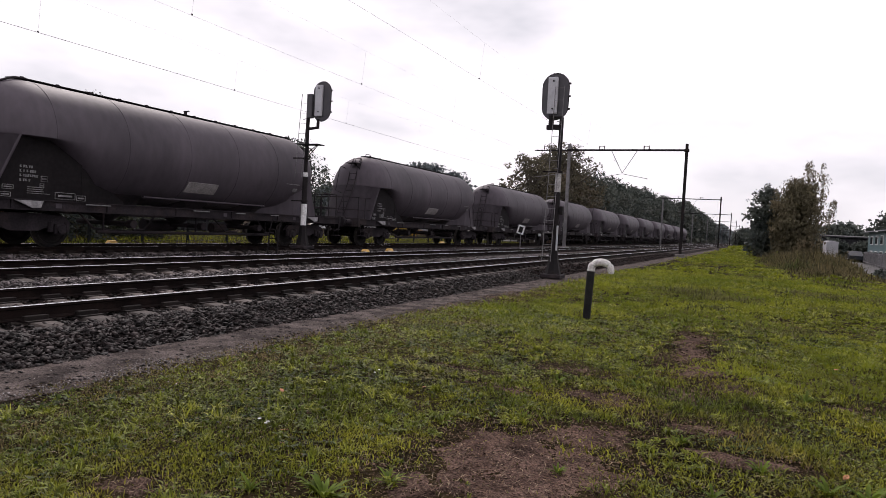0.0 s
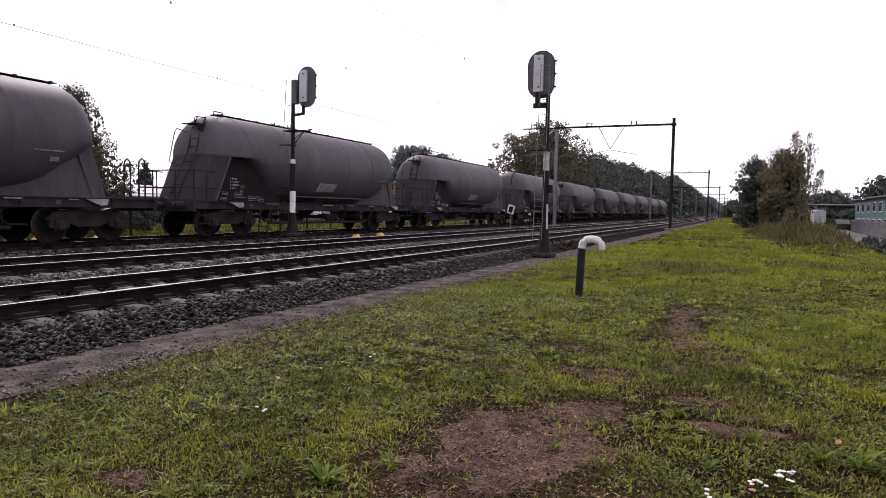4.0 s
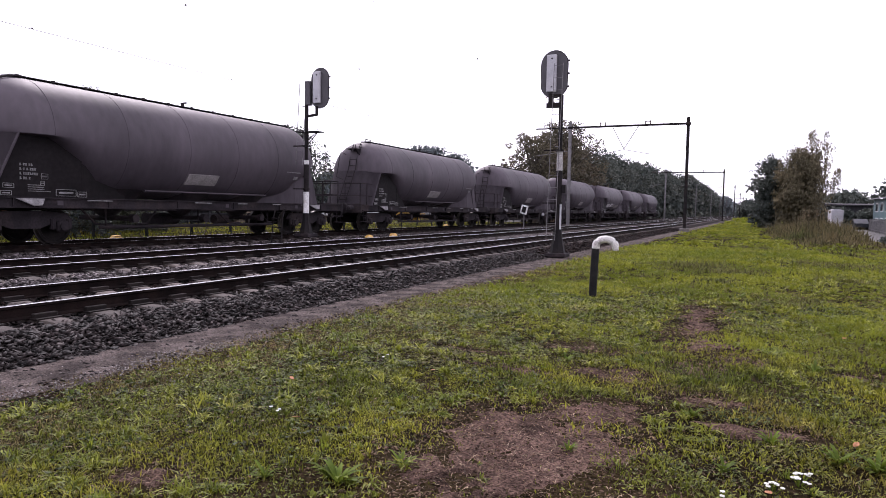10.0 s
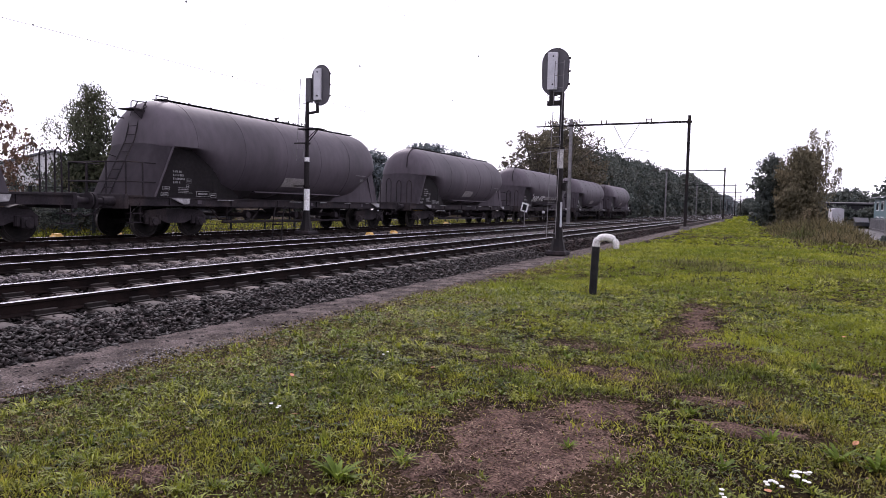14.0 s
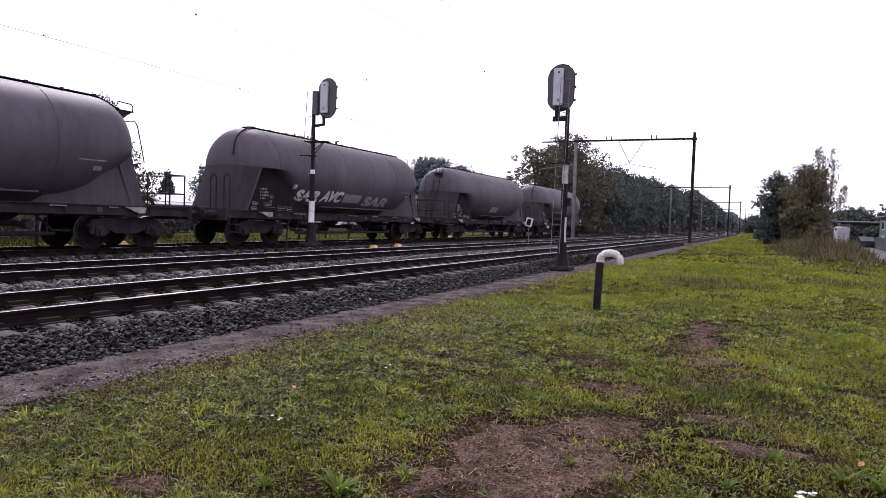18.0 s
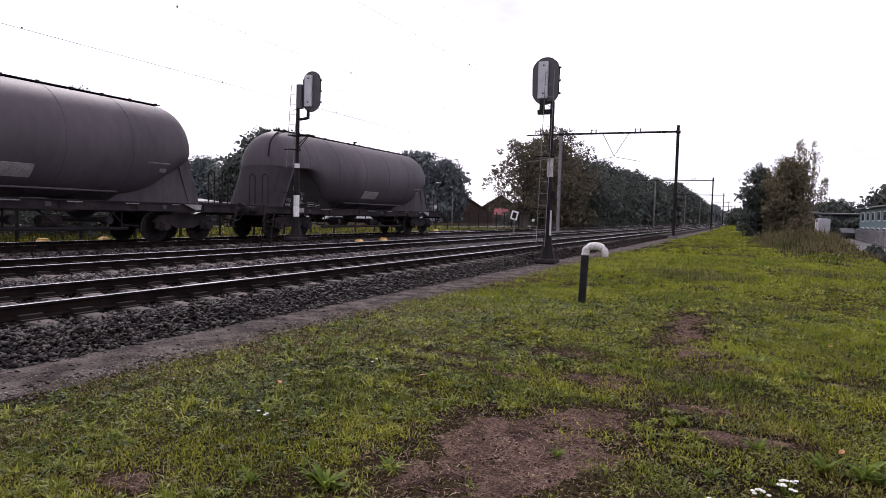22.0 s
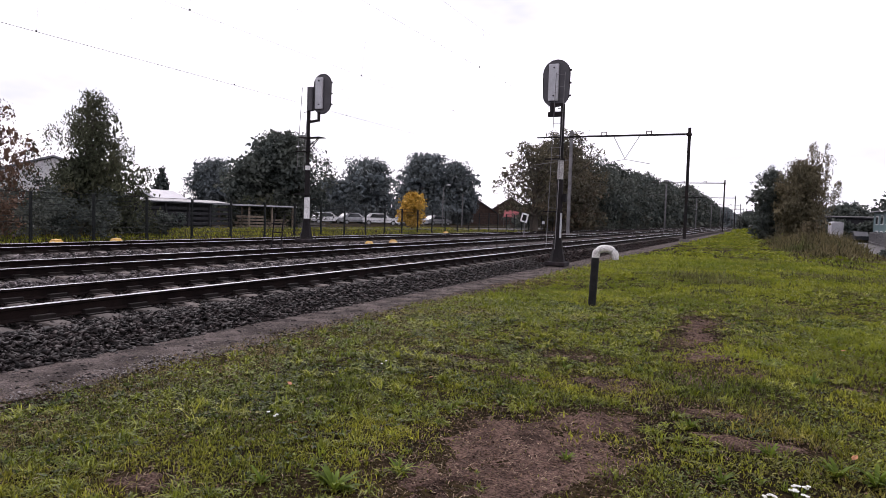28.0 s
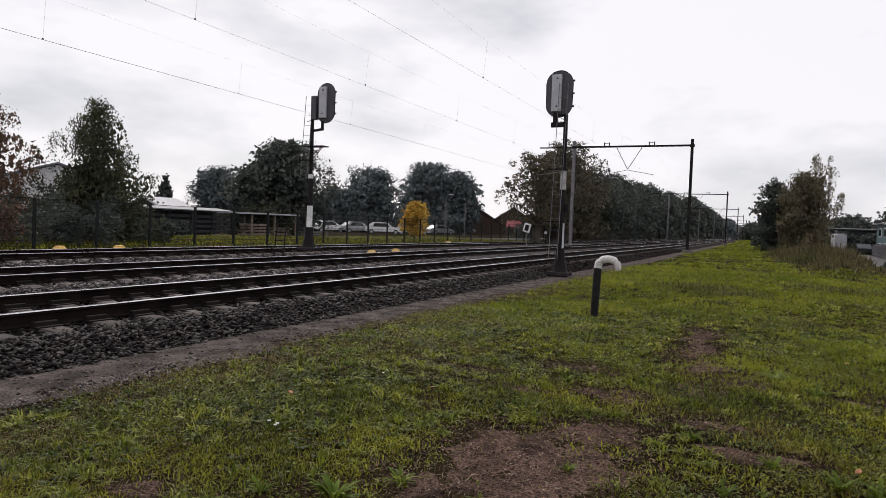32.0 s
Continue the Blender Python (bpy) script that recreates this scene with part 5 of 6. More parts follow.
def vegetation():
    tree(-27.0, 20.6, 6.6, 2.5, M_LEAF_BIRCH, "slim birch with drooping dull green twigs behind the fence", 22000, 0.048, 0.14, 0.05, 0.6, M_BARK, 11, 60, shape="cone", lump=0.22, fill=0.25, wild=1.0)
    tree(-29.9, 16.1, 6.2, 2.8, M_LEAF_RED, "reddish autumn tree behind the fence", 12000, 0.06, 0.18, 0.1, 0.1, None, 12, 60, lump=0.28, fill=0.3, wild=0.3)
    bush(-27.0, 20.2, 3.0, 2.4, 2.9, M_LEAF, "dense dark shrub at the foot of the birch", 9000, 0.065, 59)
    for i, (x, y, w, d, h, m) in enumerate(((-25.5, 13.0, 4, 3, 1.9, M_LEAF_RED), (-25.5, 17.0, 5, 3, 1.8, M_LEAF), (-26.0, 22.5, 4, 3, 1.15, M_LEAF), (-30, 13, 6, 5, 2.1, M_LEAF),
                                             (-38.5, 44.0, 6, 3, 2.4, M_LEAF_BIRCH), (-43, 41, 6, 3, 1.9, M_LEAF), (-59.0, 84, 14, 3, 3.4, M_LEAF_HAZE), (-50.0, 97, 12, 3, 3.8, M_LEAF_HAZE), (-46.5, 40, 9, 3, 2.4, M_LEAF), (-42.0, 50.0, 9, 3, 3.0, M_LEAF), (-26, 84, 5, 4, 3, M_LEAF))):
        bush(x, y, w, d, h, m, "low dark green shrubs behind the mesh fence", 6500 if y < 30 else 3600, 0.065 if y < 30 else 0.12, 60 + i)
    bush(-32.0, 20.0, 7, 2.4, 2.25, M_LEAF, "dark hedge in front of the white house", 7000, 0.08, 58)
    tree(-50.0, 51.8, 6.5, 2.7, M_LEAF_HAZE, "rounded dark green tree behind the yard", 17000, 0.085, 0.3, 0.12, 0, None, 13)
    tree(-39.2, 45.2, 6.0, 2.3, M_LEAF, "broad dark green oak behind the yard", 17000, 0.085, 0.35, 0.05, 0, None, 14)
    tree(-37.3, 46.9, 8.3, 4.2, M_LEAF, "broad dark green oak behind the yard", 22000, 0.098, 0.35, 0.05, 0, None, 15, 56, lump=0.3, fill=0.45)
    tree(-58.2, 85.6, 6.8, 3.6, M_LEAF_HAZE, "rounded green tree across the road", 12000, 0.145, 0.3, 0.03, 0, None, 16)
    tree(-54.3, 88.4, 10.0, 5.0, M_LEAF_HAZE, "rounded green tree across the road", 15000, 0.15, 0.3, 0.03, 0, None, 17)
    tree(-52.0, 103.7, 12.0, 6.2, M_LEAF_HAZE, "tall rounded green tree across the road", 17000, 0.17, 0.3, 0.03, 0, None, 18)
    tree(-47.4, 106.6, 11.2, 3.9, M_LEAF_HAZE, "tall rounded green tree across the road", 13000, 0.17, 0.3, 0.03, 0, None, 19)
    tree(-27.9, 53.1, 3.55, 1.25, M_LEAF_GOLD, "small golden autumn tree by the parked cars", 6500, 0.06, 0.08, 0.2, 0, None, 20, 36, lump=0.36, wild=0.15)
    tree(-46.0, 41.6, 5.0, 1.2, M_LEAF, "small dark pine behind the sheds", 1800, 0.12, 0.12, 0.15, 0, None, 21, 22, shape="cone", lump=0.3, fill=0.2)
    # oak and the wood along the far side of the line
    tree(-21.9, 70.2, 9.6, 3.7, M_LEAF_OAK, "spreading brown-green oak beside the line", 9500, 0.105, 0.4, 0.22, 0, None, 30, 70, lump=0.22, fill=0.05, wild=0.35)
    tree(-21.0, 79.0, 12.2, 4.2, M_LEAF_OAK, "spreading brown-green oak beside the line", 9500, 0.11, 0.4, 0.12, 0, None, 31, 60, lump=0.24, fill=0.07, wild=0.35)
    y, k = 81.0, 0
    while y < 470:
        h = 10.4 + 3.4 * min(1, max(0, (y - 120) / 120)) + random.uniform(-1.8, 1.6)
        m = M_LEAF_OAK if k < 3 else M_LEAF
        tree(-22.6 + random.uniform(-1.3, 1.0), y, h, random.uniform(3.4, 4.6), m, "dense dark green tree in the wood beside the line", 8500 if y < 120 else 6000 if y < 140 else 3600 if y < 220 else 1700, 0.13 if y < 120 else 0.16 if y < 140 else 0.23 if y < 220 else 0.4, 0.3, 0.01, 0, None, 40 + k)
        y += 5.6 if y < 200 else 11
        k += 1
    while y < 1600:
        tree(-23 + random.uniform(-2, 2), y, random.uniform(12, 15), 6.0, M_LEAF_HAZE, "distant trees in the wood beside the line", 700, 0.9, 0.3, 0.01, 0, None, 40 + k)
        y += 24
        k += 1
    # trees beyond the verge
    for i, (x, y, w, d, h) in enumerate(((6.0, 31.0, 1.6, 3.0, 0.75), (6.1, 35.5, 1.4, 4.0, 0.8), (5.7, 27.5, 1.2, 2.2, 0.5))):
        bush(x, y, w, d, h, M_LEAF, "low dark bramble between the weeds and the lane", 3000, 0.07, 140 + i, -0.5, "brambles beside the lane")
    tree(3.9, 75.0, 8.2, 2.4, M_LEAF_WEEP, "weeping birch with drooping brownish twigs on the verge", 20000, 0.075, 0.22, 0.02, 0.9, M_BARK, 90, 46, lump=0.3, wild=0.2)
    tree(5.3, 75.4, 10.0, 1.6, M_LEAF_WEEP, "thin weeping birch with bare gaps on the verge", 4600, 0.07, 0.12, 0.4, 1.9, M_BARK, 93, 18, lump=0.28, fill=0.05, wild=0.7)
    tree(1.3, 78.0, 7.6, 2.0, M_LEAF, "dark green bushy tree on the verge", 9000, 0.09, 0.2, 0.01, 0, None, 92, wild=0.2)
    for i, (x, yy, h, rad) in enumerate(((21.5, 128, 7.6, 4.5), (26, 122, 8.5, 5), (14, 150, 5.4, 4), (9, 150, 4.6, 4), (4, 210, 6, 5), (-2, 300, 7, 6), (12, 190, 6.5, 6), (20, 180, 7, 6), (-1, 420, 8, 7), (-2, 560, 9, 8), (0, 800, 11, 9))):
        tree(x, yy, h, rad, M_LEAF, "dark green tree behind the depot", 3000, 0.29, 0.3, 0.02, 0, None, 100 + i)


def strip(name, pts, width, z, material, label, category):
    V, F = [], []
    for i, (x, y) in enumerate(pts):
        V += [(x - width / 2, y, z), (x + width / 2, y, z)]
        if i:
            F.append((2 * i - 2, 2 * i - 1, 2 * i + 1, 2 * i))
    ob = raw(name, np.array(V, float), np.array(F), material)
    return tagged(ob, label, category, kind="structure")


def gable_house(name, x, y, w, d, eave, ridge, turn, wall, roof, label, along="x", windows=0, z0=-0.3):
    """A house with its ridge along its local x, its front wall facing local -y."""
    h = thing(name, pose(x, y, z0, 0, 0, turn), label, "house")
    bm = bmesh.new()
    prism(bm, [(-w / 2, -d / 2, 0), (-w / 2, d / 2, 0), (-w / 2, d / 2, eave), (-w / 2, 0, ridge), (-w / 2, -d / 2, eave)], (w, 0, 0))
    part("wall", bm, wall, h)
    for s in (-1, 1):
        bm = bmesh.new()
        o = 0.35
        ze = eave - o * (ridge - eave) / (d / 2)
        prism(bm, [(-w / 2 - 0.3, s * (d / 2 + o), ze + 0.06), (w / 2 + 0.3, s * (d / 2 + o), ze + 0.06), (w / 2 + 0.3, 0, ridge + 0.06), (-w / 2 - 0.3, 0, ridge + 0.06)], (0, 0, 0.14))
        part("roof_slope", bm, roof, h)
    for k in range(windows):
        wx = -w / 2 + (k + 0.5) * w / windows
        wi = bmesh.new()
        box(wi, (wx, -d / 2 - 0.02, eave * 0.52), (1.3, 0.08, 1.2))
        fr = part("window", wi, M_WHITE, h)
        wi = bmesh.new()
        box(wi, (wx, -d / 2 - 0.065, eave * 0.52), (1.14, 0.02, 1.04))
        part("pane", wi, M_GLASS, fr)
    return h


def car(x, y, turn, paint, label, length=4.2, height=1.45, van=False, z0=-0.3):
    c = thing("car" if not van else "van", pose(x, y, z0, 0, 0, turn), label, "van" if van else "car", "parked vehicles")
    hl = length / 2
    if van:
        prof = [(-hl, 0.35), (-hl, height * 0.96), (-hl + 0.15, height), (hl - 1.5, height), (hl - 0.9, height * 0.56), (hl - 0.1, height * 0.46), (hl, 0.35)]
    else:
        prof = [(-hl, 0.35), (-hl, 0.85), (-hl + 0.35, 0.95), (-hl + 0.9, height - 0.04), (-hl + 1.3, height), (0.35, height), (1.05, 0.95), (hl - 0.15, 0.78), (hl, 0.55), (hl, 0.35)]
    bm = bmesh.new()
    prism(bm, [(px, -0.82, pz) for px, pz in prof], (0, 1.64, 0))
    bmesh.ops.bevel(bm, geom=bm.edges[:], offset=0.05, segments=2, affect='EDGES')
    part("body", bm, paint, c, "", True)
    bm = bmesh.new()
    zt, zb = height - 0.1, 0.96 if not van else height * 0.6
    a, b = (-hl + 0.85, 0.75) if not van else (hl - 2.3, hl - 1.2)
    for s in (-1, 1):
        prism(bm, [(a, s * 0.825, zb), (b, s * 0.825, zb), (b - 0.45, s * 0.825, zt), (a + 0.3, s * 0.825, zt)], (0, s * 0.012, 0))
    part("side_window", bm, M_GLASS, c)
    for px in (-hl + 0.75, hl - 0.8):
        for s in (-1, 1):
            bm = bmesh.new()
            rod(bm, (px, s * 0.66, 0.31), (px, s * 0.84, 0.31), 0.31, seg=18)
            wh = part("wheel", bm, M_TYRE, c)
            bm = bmesh.new()
            rod(bm, (px, s * 0.84, 0.31), (px, s * 0.855, 0.31), 0.19, seg=14)
            part("rim", bm, M_CARSILVER, wh)
    return c


def far_side():
    strip("road", [(-46.0, -60), (-40.0, 20), (-30.5, 55), (-27.5, 75), (-27.0, 200)], 4.5, -0.215, M_ASPHALT, "grey side street beyond the fence", "road")
    gable_house("house", -49.6, 34.4, 6.5, 7.4, 3.6, 4.8, -35, M_WALL_WHITE, M_ROOF_GREY, "white rendered house with a low grey roof", windows=3)
    gable_house("shed", -41.2, 36.8, 3.8, 3.2, 1.75, 2.55, -75, M_WALL_DARK, M_PANEL, "dark timber shed with a pale sheet roof")
    gable_house("house", -49.5, 119.5, 9, 8, 2.4, 4.9, -65, M_BRICK, M_ROOF_DARK, "brown brick house with a dark tiled roof", windows=3)
    gable_house("house", -43.5, 124, 9, 8, 2.6, 5.2, -70, M_BRICK, M_ROOF_DARK, "brown brick house with a dark tiled roof", windows=3)
    # open carport with stacks of timber
    c = thing("carport", pose(-36.2, 42.2, -0.24), "open timber carport with a pale flat roof", "carport")
    for x in (-1.5, 1.5):
        for y in (-2.6, 0, 2.6):
            bm = bmesh.new()
            box(bm, (x, y, 0.83), (0.12, 0.12, 1.66))
            part("post", bm, M_WOOD, c)
    bm = bmesh.new()
    box(bm, (0, 0, 1.72), (3.4, 5.9, 0.1))
    part("roof", bm, M_PANEL, c, "pale flat roof")
    for sx, sy, rows, mtl in ((-35.6, 40.8, 4, M_WOOD), (-35.7, 43.6, 3, M_WOOD), (-34.0, 46.6, 2, M_CONC)):
        w = thing("timber_stack", pose(sx, sy, -0.24, 0, 0, 90), "stack of weathered planks beside the carport posts", "timber stack", "timber stacks in the yard")
        for k in range(rows * 4):
            bm = bmesh.new()
            box(bm, (random.uniform(-0.25, 0.25), -0.5 + 0.28 * (k % 4), 0.12 + 0.24 * (k // 4)), (2.3, 0.24, 0.16))
            part("plank", bm, mtl, w)
    # long dark lean-to
    le = thing("lean_to", pose(-36.8, 34.8, -0.3), "long dark timber lean-to with a grey sheet roof", "shed")
    for y in (-4.0, -2.0, 0.0, 2.0, 4.0):
        bm = bmesh.new()
        box(bm, (0.9, y, 0.88), (0.12, 0.12, 1.76))
        part("post", bm, M_WALL_DARK, le)
    for z in (0.35, 0.7, 1.05, 1.4):
        bm = bmesh.new()
        box(bm, (0.82, 0, z), (0.03, 8.0, 0.2))
        part("board", bm, M_WALL_DARK, le)
    bm = bmesh.new()
    box(bm, (-0.9, 0, 0.95), (0.1, 8.1, 1.9))
    part("back_wall", bm, M_WALL_DARK, le)
    bm = bmesh.new()
    prism(bm, [(1.1, -4.2, 1.78), (1.1, 4.2, 1.78), (-1.0, 4.2, 2.0), (-1.0, -4.2, 2.0)], (0, 0, 0.07))
    part("roof", bm, M_ROOF_GREY, le, "grey sheet roof")
    car(-49.0, 70.0, 60, M_CARWHITE, "white parked car beside the yard")
    car(-46.5, 72.5, 60, M_CARSILVER, "silver parked car beside the yard")
    car(-42.0, 88.0, 60, M_CARSILVER, "silver parked car under the street lamp")
    car(-57.5, 81.8, 20, M_CARWHITE, "white parked car beyond the yard")
    car(-60.5, 88.0, 30, M_CARDARK, "dark parked car beyond the yard")
    car(-42.9, 73.2, 35, M_CARWHITE, "white parked car by the street", 4.6, 1.5)
    car(-41.2, 77.9, 35, M_CARSILVER, "low silver parked car by the street", 4.6, 1.45)
    car(-51.6, 108.3, 30, M_CARSILVER, "silver parked car by the street")
    # street lamp
    s = thing("street_lamp", pose(-38.2, 81.5, -0.25), "grey street lamp with a curved arm", "street lamp")
    bm = bmesh.new()
    tube(bm, [(0, 0, 0), (0, 0, 3.0), (0.03, 0, 5.0), (0.2, -0.1, 5.35), (0.7, -0.4, 5.5)], [0.08, 0.07, 0.05, 0.04, 0.035], 8)
    part("pole", bm, M_GALV, s)
    bm = bmesh.new()
    box(bm, (1.05, -0.6, 5.5), (0.8, 0.25, 0.14), pose(0, 0, 0, 0, 0, -30).to_3x3().to_4x4(), 0.03)
    part("lamp_head", bm, M_PANEL, s)
    p = thing("pole", pose(-37.8, 87.2, -0.25), "plain grey pole beside the street", "pole")
    bm = bmesh.new()
    rod(bm, (0, 0, 0), (0, 0, 4.6), 0.09, 0.07, seg=8)
    part("shaft", bm, M_GALV, p)
    t = thing("red_awning", pose(-32.9, 94.4, -0.25, 0, 0, 25), "small red awning beside the houses", "awning")
    bm = bmesh.new()
    prism(bm, [(-1.3, -0.8, 1.5), (1.3, -0.8, 1.5), (1.0, 0.6, 2.5), (-1.0, 0.6, 2.5)], (0, 0, 0.05))
    part("cloth", bm, M_RED, t)
    for x in (-1.2, 1.2):
        bm = bmesh.new()
        rod(bm, (x, -0.75, 0), (x, -0.75, 1.5), 0.03, seg=6)
        part("pole", bm, M_GALV, t)


def near_side():
    strip("lane", [(8.2, -60), (7.4, 20), (7.2, 40), (8.5, 60), (11.0, 90), (12, 140)], 3.4, -0.66, M_ASPHALT, "pale asphalt lane along the verge", "road")
    b = thing("depot_building", pose(13.4, 84, -0.7), "teal clad depot with a shallow roof and windows", "building")
    bm = bmesh.new()
    box(bm, (7, 0, 1.95), (14, 30, 3.9))
    part("wall", bm, M_TEAL, b, "teal ribbed cladding")
    bm = bmesh.new()
    prism(bm, [(-0.5, -15.4, 3.88), (-0.5, 15.4, 3.88), (7, 15.4, 5.0), (7, -15.4, 5.0)], (0, 0, 0.12))
    prism(bm, [(14.5, -15.4, 3.88), (14.5, 15.4, 3.88), (7, 15.4, 5.0), (7, -15.4, 5.0)], (0, 0, 0.12))
    part("roof", bm, M_ROOF_GREY, b)
    for y in (12, 8.5, 5, 1.5, -2, -5.5, -9):
        for z in (1.1, 2.9):
            bm = bmesh.new()
            box(bm, (-0.02, y, z), (0.1, 1.6, 1.1))
            f = part("window", bm, M_WHITE, b)
            bm = bmesh.new()
            box(bm, (-0.08, y, z), (0.03, 1.4, 0.9))
            part("pane", bm, M_GLASS, f)
    # dense dark hedge
    hd = thing("hedge", pose(11.3, 104, -0.7), "tall dense dark hedge beside the depot yard", "hedge")
    rng = np.random.default_rng(55)
    cs = np.array([(rng.uniform(-3.4, 2.6), rng.uniform(-0.6, 0.6), rng.uniform(0.4, 2.5)) for _ in range(40)])
    V, F = leaves(cs, np.full(40, 0.95), 6000, 0.2, rng)
    cr = raw("foliage", V, F, M_LEAF)
    cr.parent = hd
    for k in range(8):
        bm = bmesh.new()
        rod(bm, (-3.2 + k * 0.8, 0, -0.05), (-3.2 + k * 0.8, 0, 2.2), 0.06, seg=6)
        part("stem", bm, M_BARK, hd)
    c = thing("container", pose(7.9, 84, -0.68, 0, 0, 8), "white storage container in the yard", "container")
    bm = bmesh.new()
    box(bm, (0, 0, 1.2), (1.15, 1.6, 2.4), bevel=0.03)
    part("container_body", bm, M_PANEL, c)
    bm = bmesh.new()
    box(bm, (0, 0, 2.44), (0.7, 1.5, 0.12))
    part("lid", bm, M_PANEL, c)
    car(12.3, 103, 95, M_CARDARK, "dark parked car in the yard", z0=-0.68)
    gable_house("barn", 14.4, 109, 11, 5, 3.2, 3.35, 0, M_WALL_DARK, M_ROOF_DARK, "low dark timber barn behind the yard", z0=-0.7)
    r = thing("trailer_ramp", pose(4.3, 80, -0.66, 0, 0, 10), "tilted pale trailer ramp in the yard", "trailer")
    bm = bmesh.new()
    prism(bm, [(-1.6, -0.9, 0.25), (1.8, -0.9, 1.9), (1.8, 0.9, 1.9), (-1.6, 0.9, 0.25)], (0, 0, 0.12))
    part("ramp", bm, M_PANEL, r)
    bm = bmesh.new()
    prism(bm, [(-1.2, -0.85, 0), (1.7, -0.85, 0), (1.7, -0.85, 1.75), (-1.2, -0.85, 0.4)], (0, 1.7, 0))
    part("frame_box", bm, M_WALL_DARK, r)
    f = thing("steel_fence", pose(0, 0, -0.68), "grey steel bar fence along the lane", "fence")
    for k in range(16):
        y = 56 + k * 2.4
        x = 9.9 + (y - 56) * 0.065
        bm = bmesh.new()
        box(bm, (x, y, 0.75), (0.07, 0.07, 1.5))
        part("post", bm, M_GALV, f)
        bm = bmesh.new()
        for z in (0.3, 1.35):
            rod(bm, (x, y, z), (x + 0.156, y + 2.4, z), 0.02, seg=5)
        part("rail_pair", bm, M_GALV, f)
        for j in range(1, 8):
            bm = bmesh.new()
            rod(bm, (x + 0.156 * j / 8, y + 2.4 * j / 8, 0.15), (x + 0.156 * j / 8, y + 2.4 * j / 8, 1.45), 0.016, seg=4)
            part("bar", bm, M_GALV, f)


# ---- grass and weeds ----
def blades(x, y, z, h, w, rng, lean=0.5, away=None):
    n = len(x)
    a = rng.uniform(0, math.tau, n)
    if away is not None:
        a = away - math.pi / 2 + rng.normal(0, 0.5, n)
    dx, dy = np.cos(a), np.sin(a)
    b = a + math.pi / 2 + rng.uniform(-0.6, 0.6, n)
    le = h * lean * rng.uniform(0.2, 1.3, n)
    bx, by = np.cos(b) * le, np.sin(b) * le
    P = np.stack([x, y, z], 1)
    S = np.stack([dx * w / 2, dy * w / 2, np.zeros(n)], 1)
    M = P + np.stack([bx * 0.35, by * 0.35, h * 0.5], 1)
    T = P + np.stack([bx, by, h * np.sqrt(np.maximum(0.15, 1 - (le / h) ** 2 * 0.5))], 1)
    V = np.stack([P, M + S, T, M - S], 1).reshape(-1, 3)
    i = np.arange(n)[:, None] * 4
    F = np.concatenate([i + np.array([0, 1, 3]), i + np.array([1, 2, 3])])
    return V, F


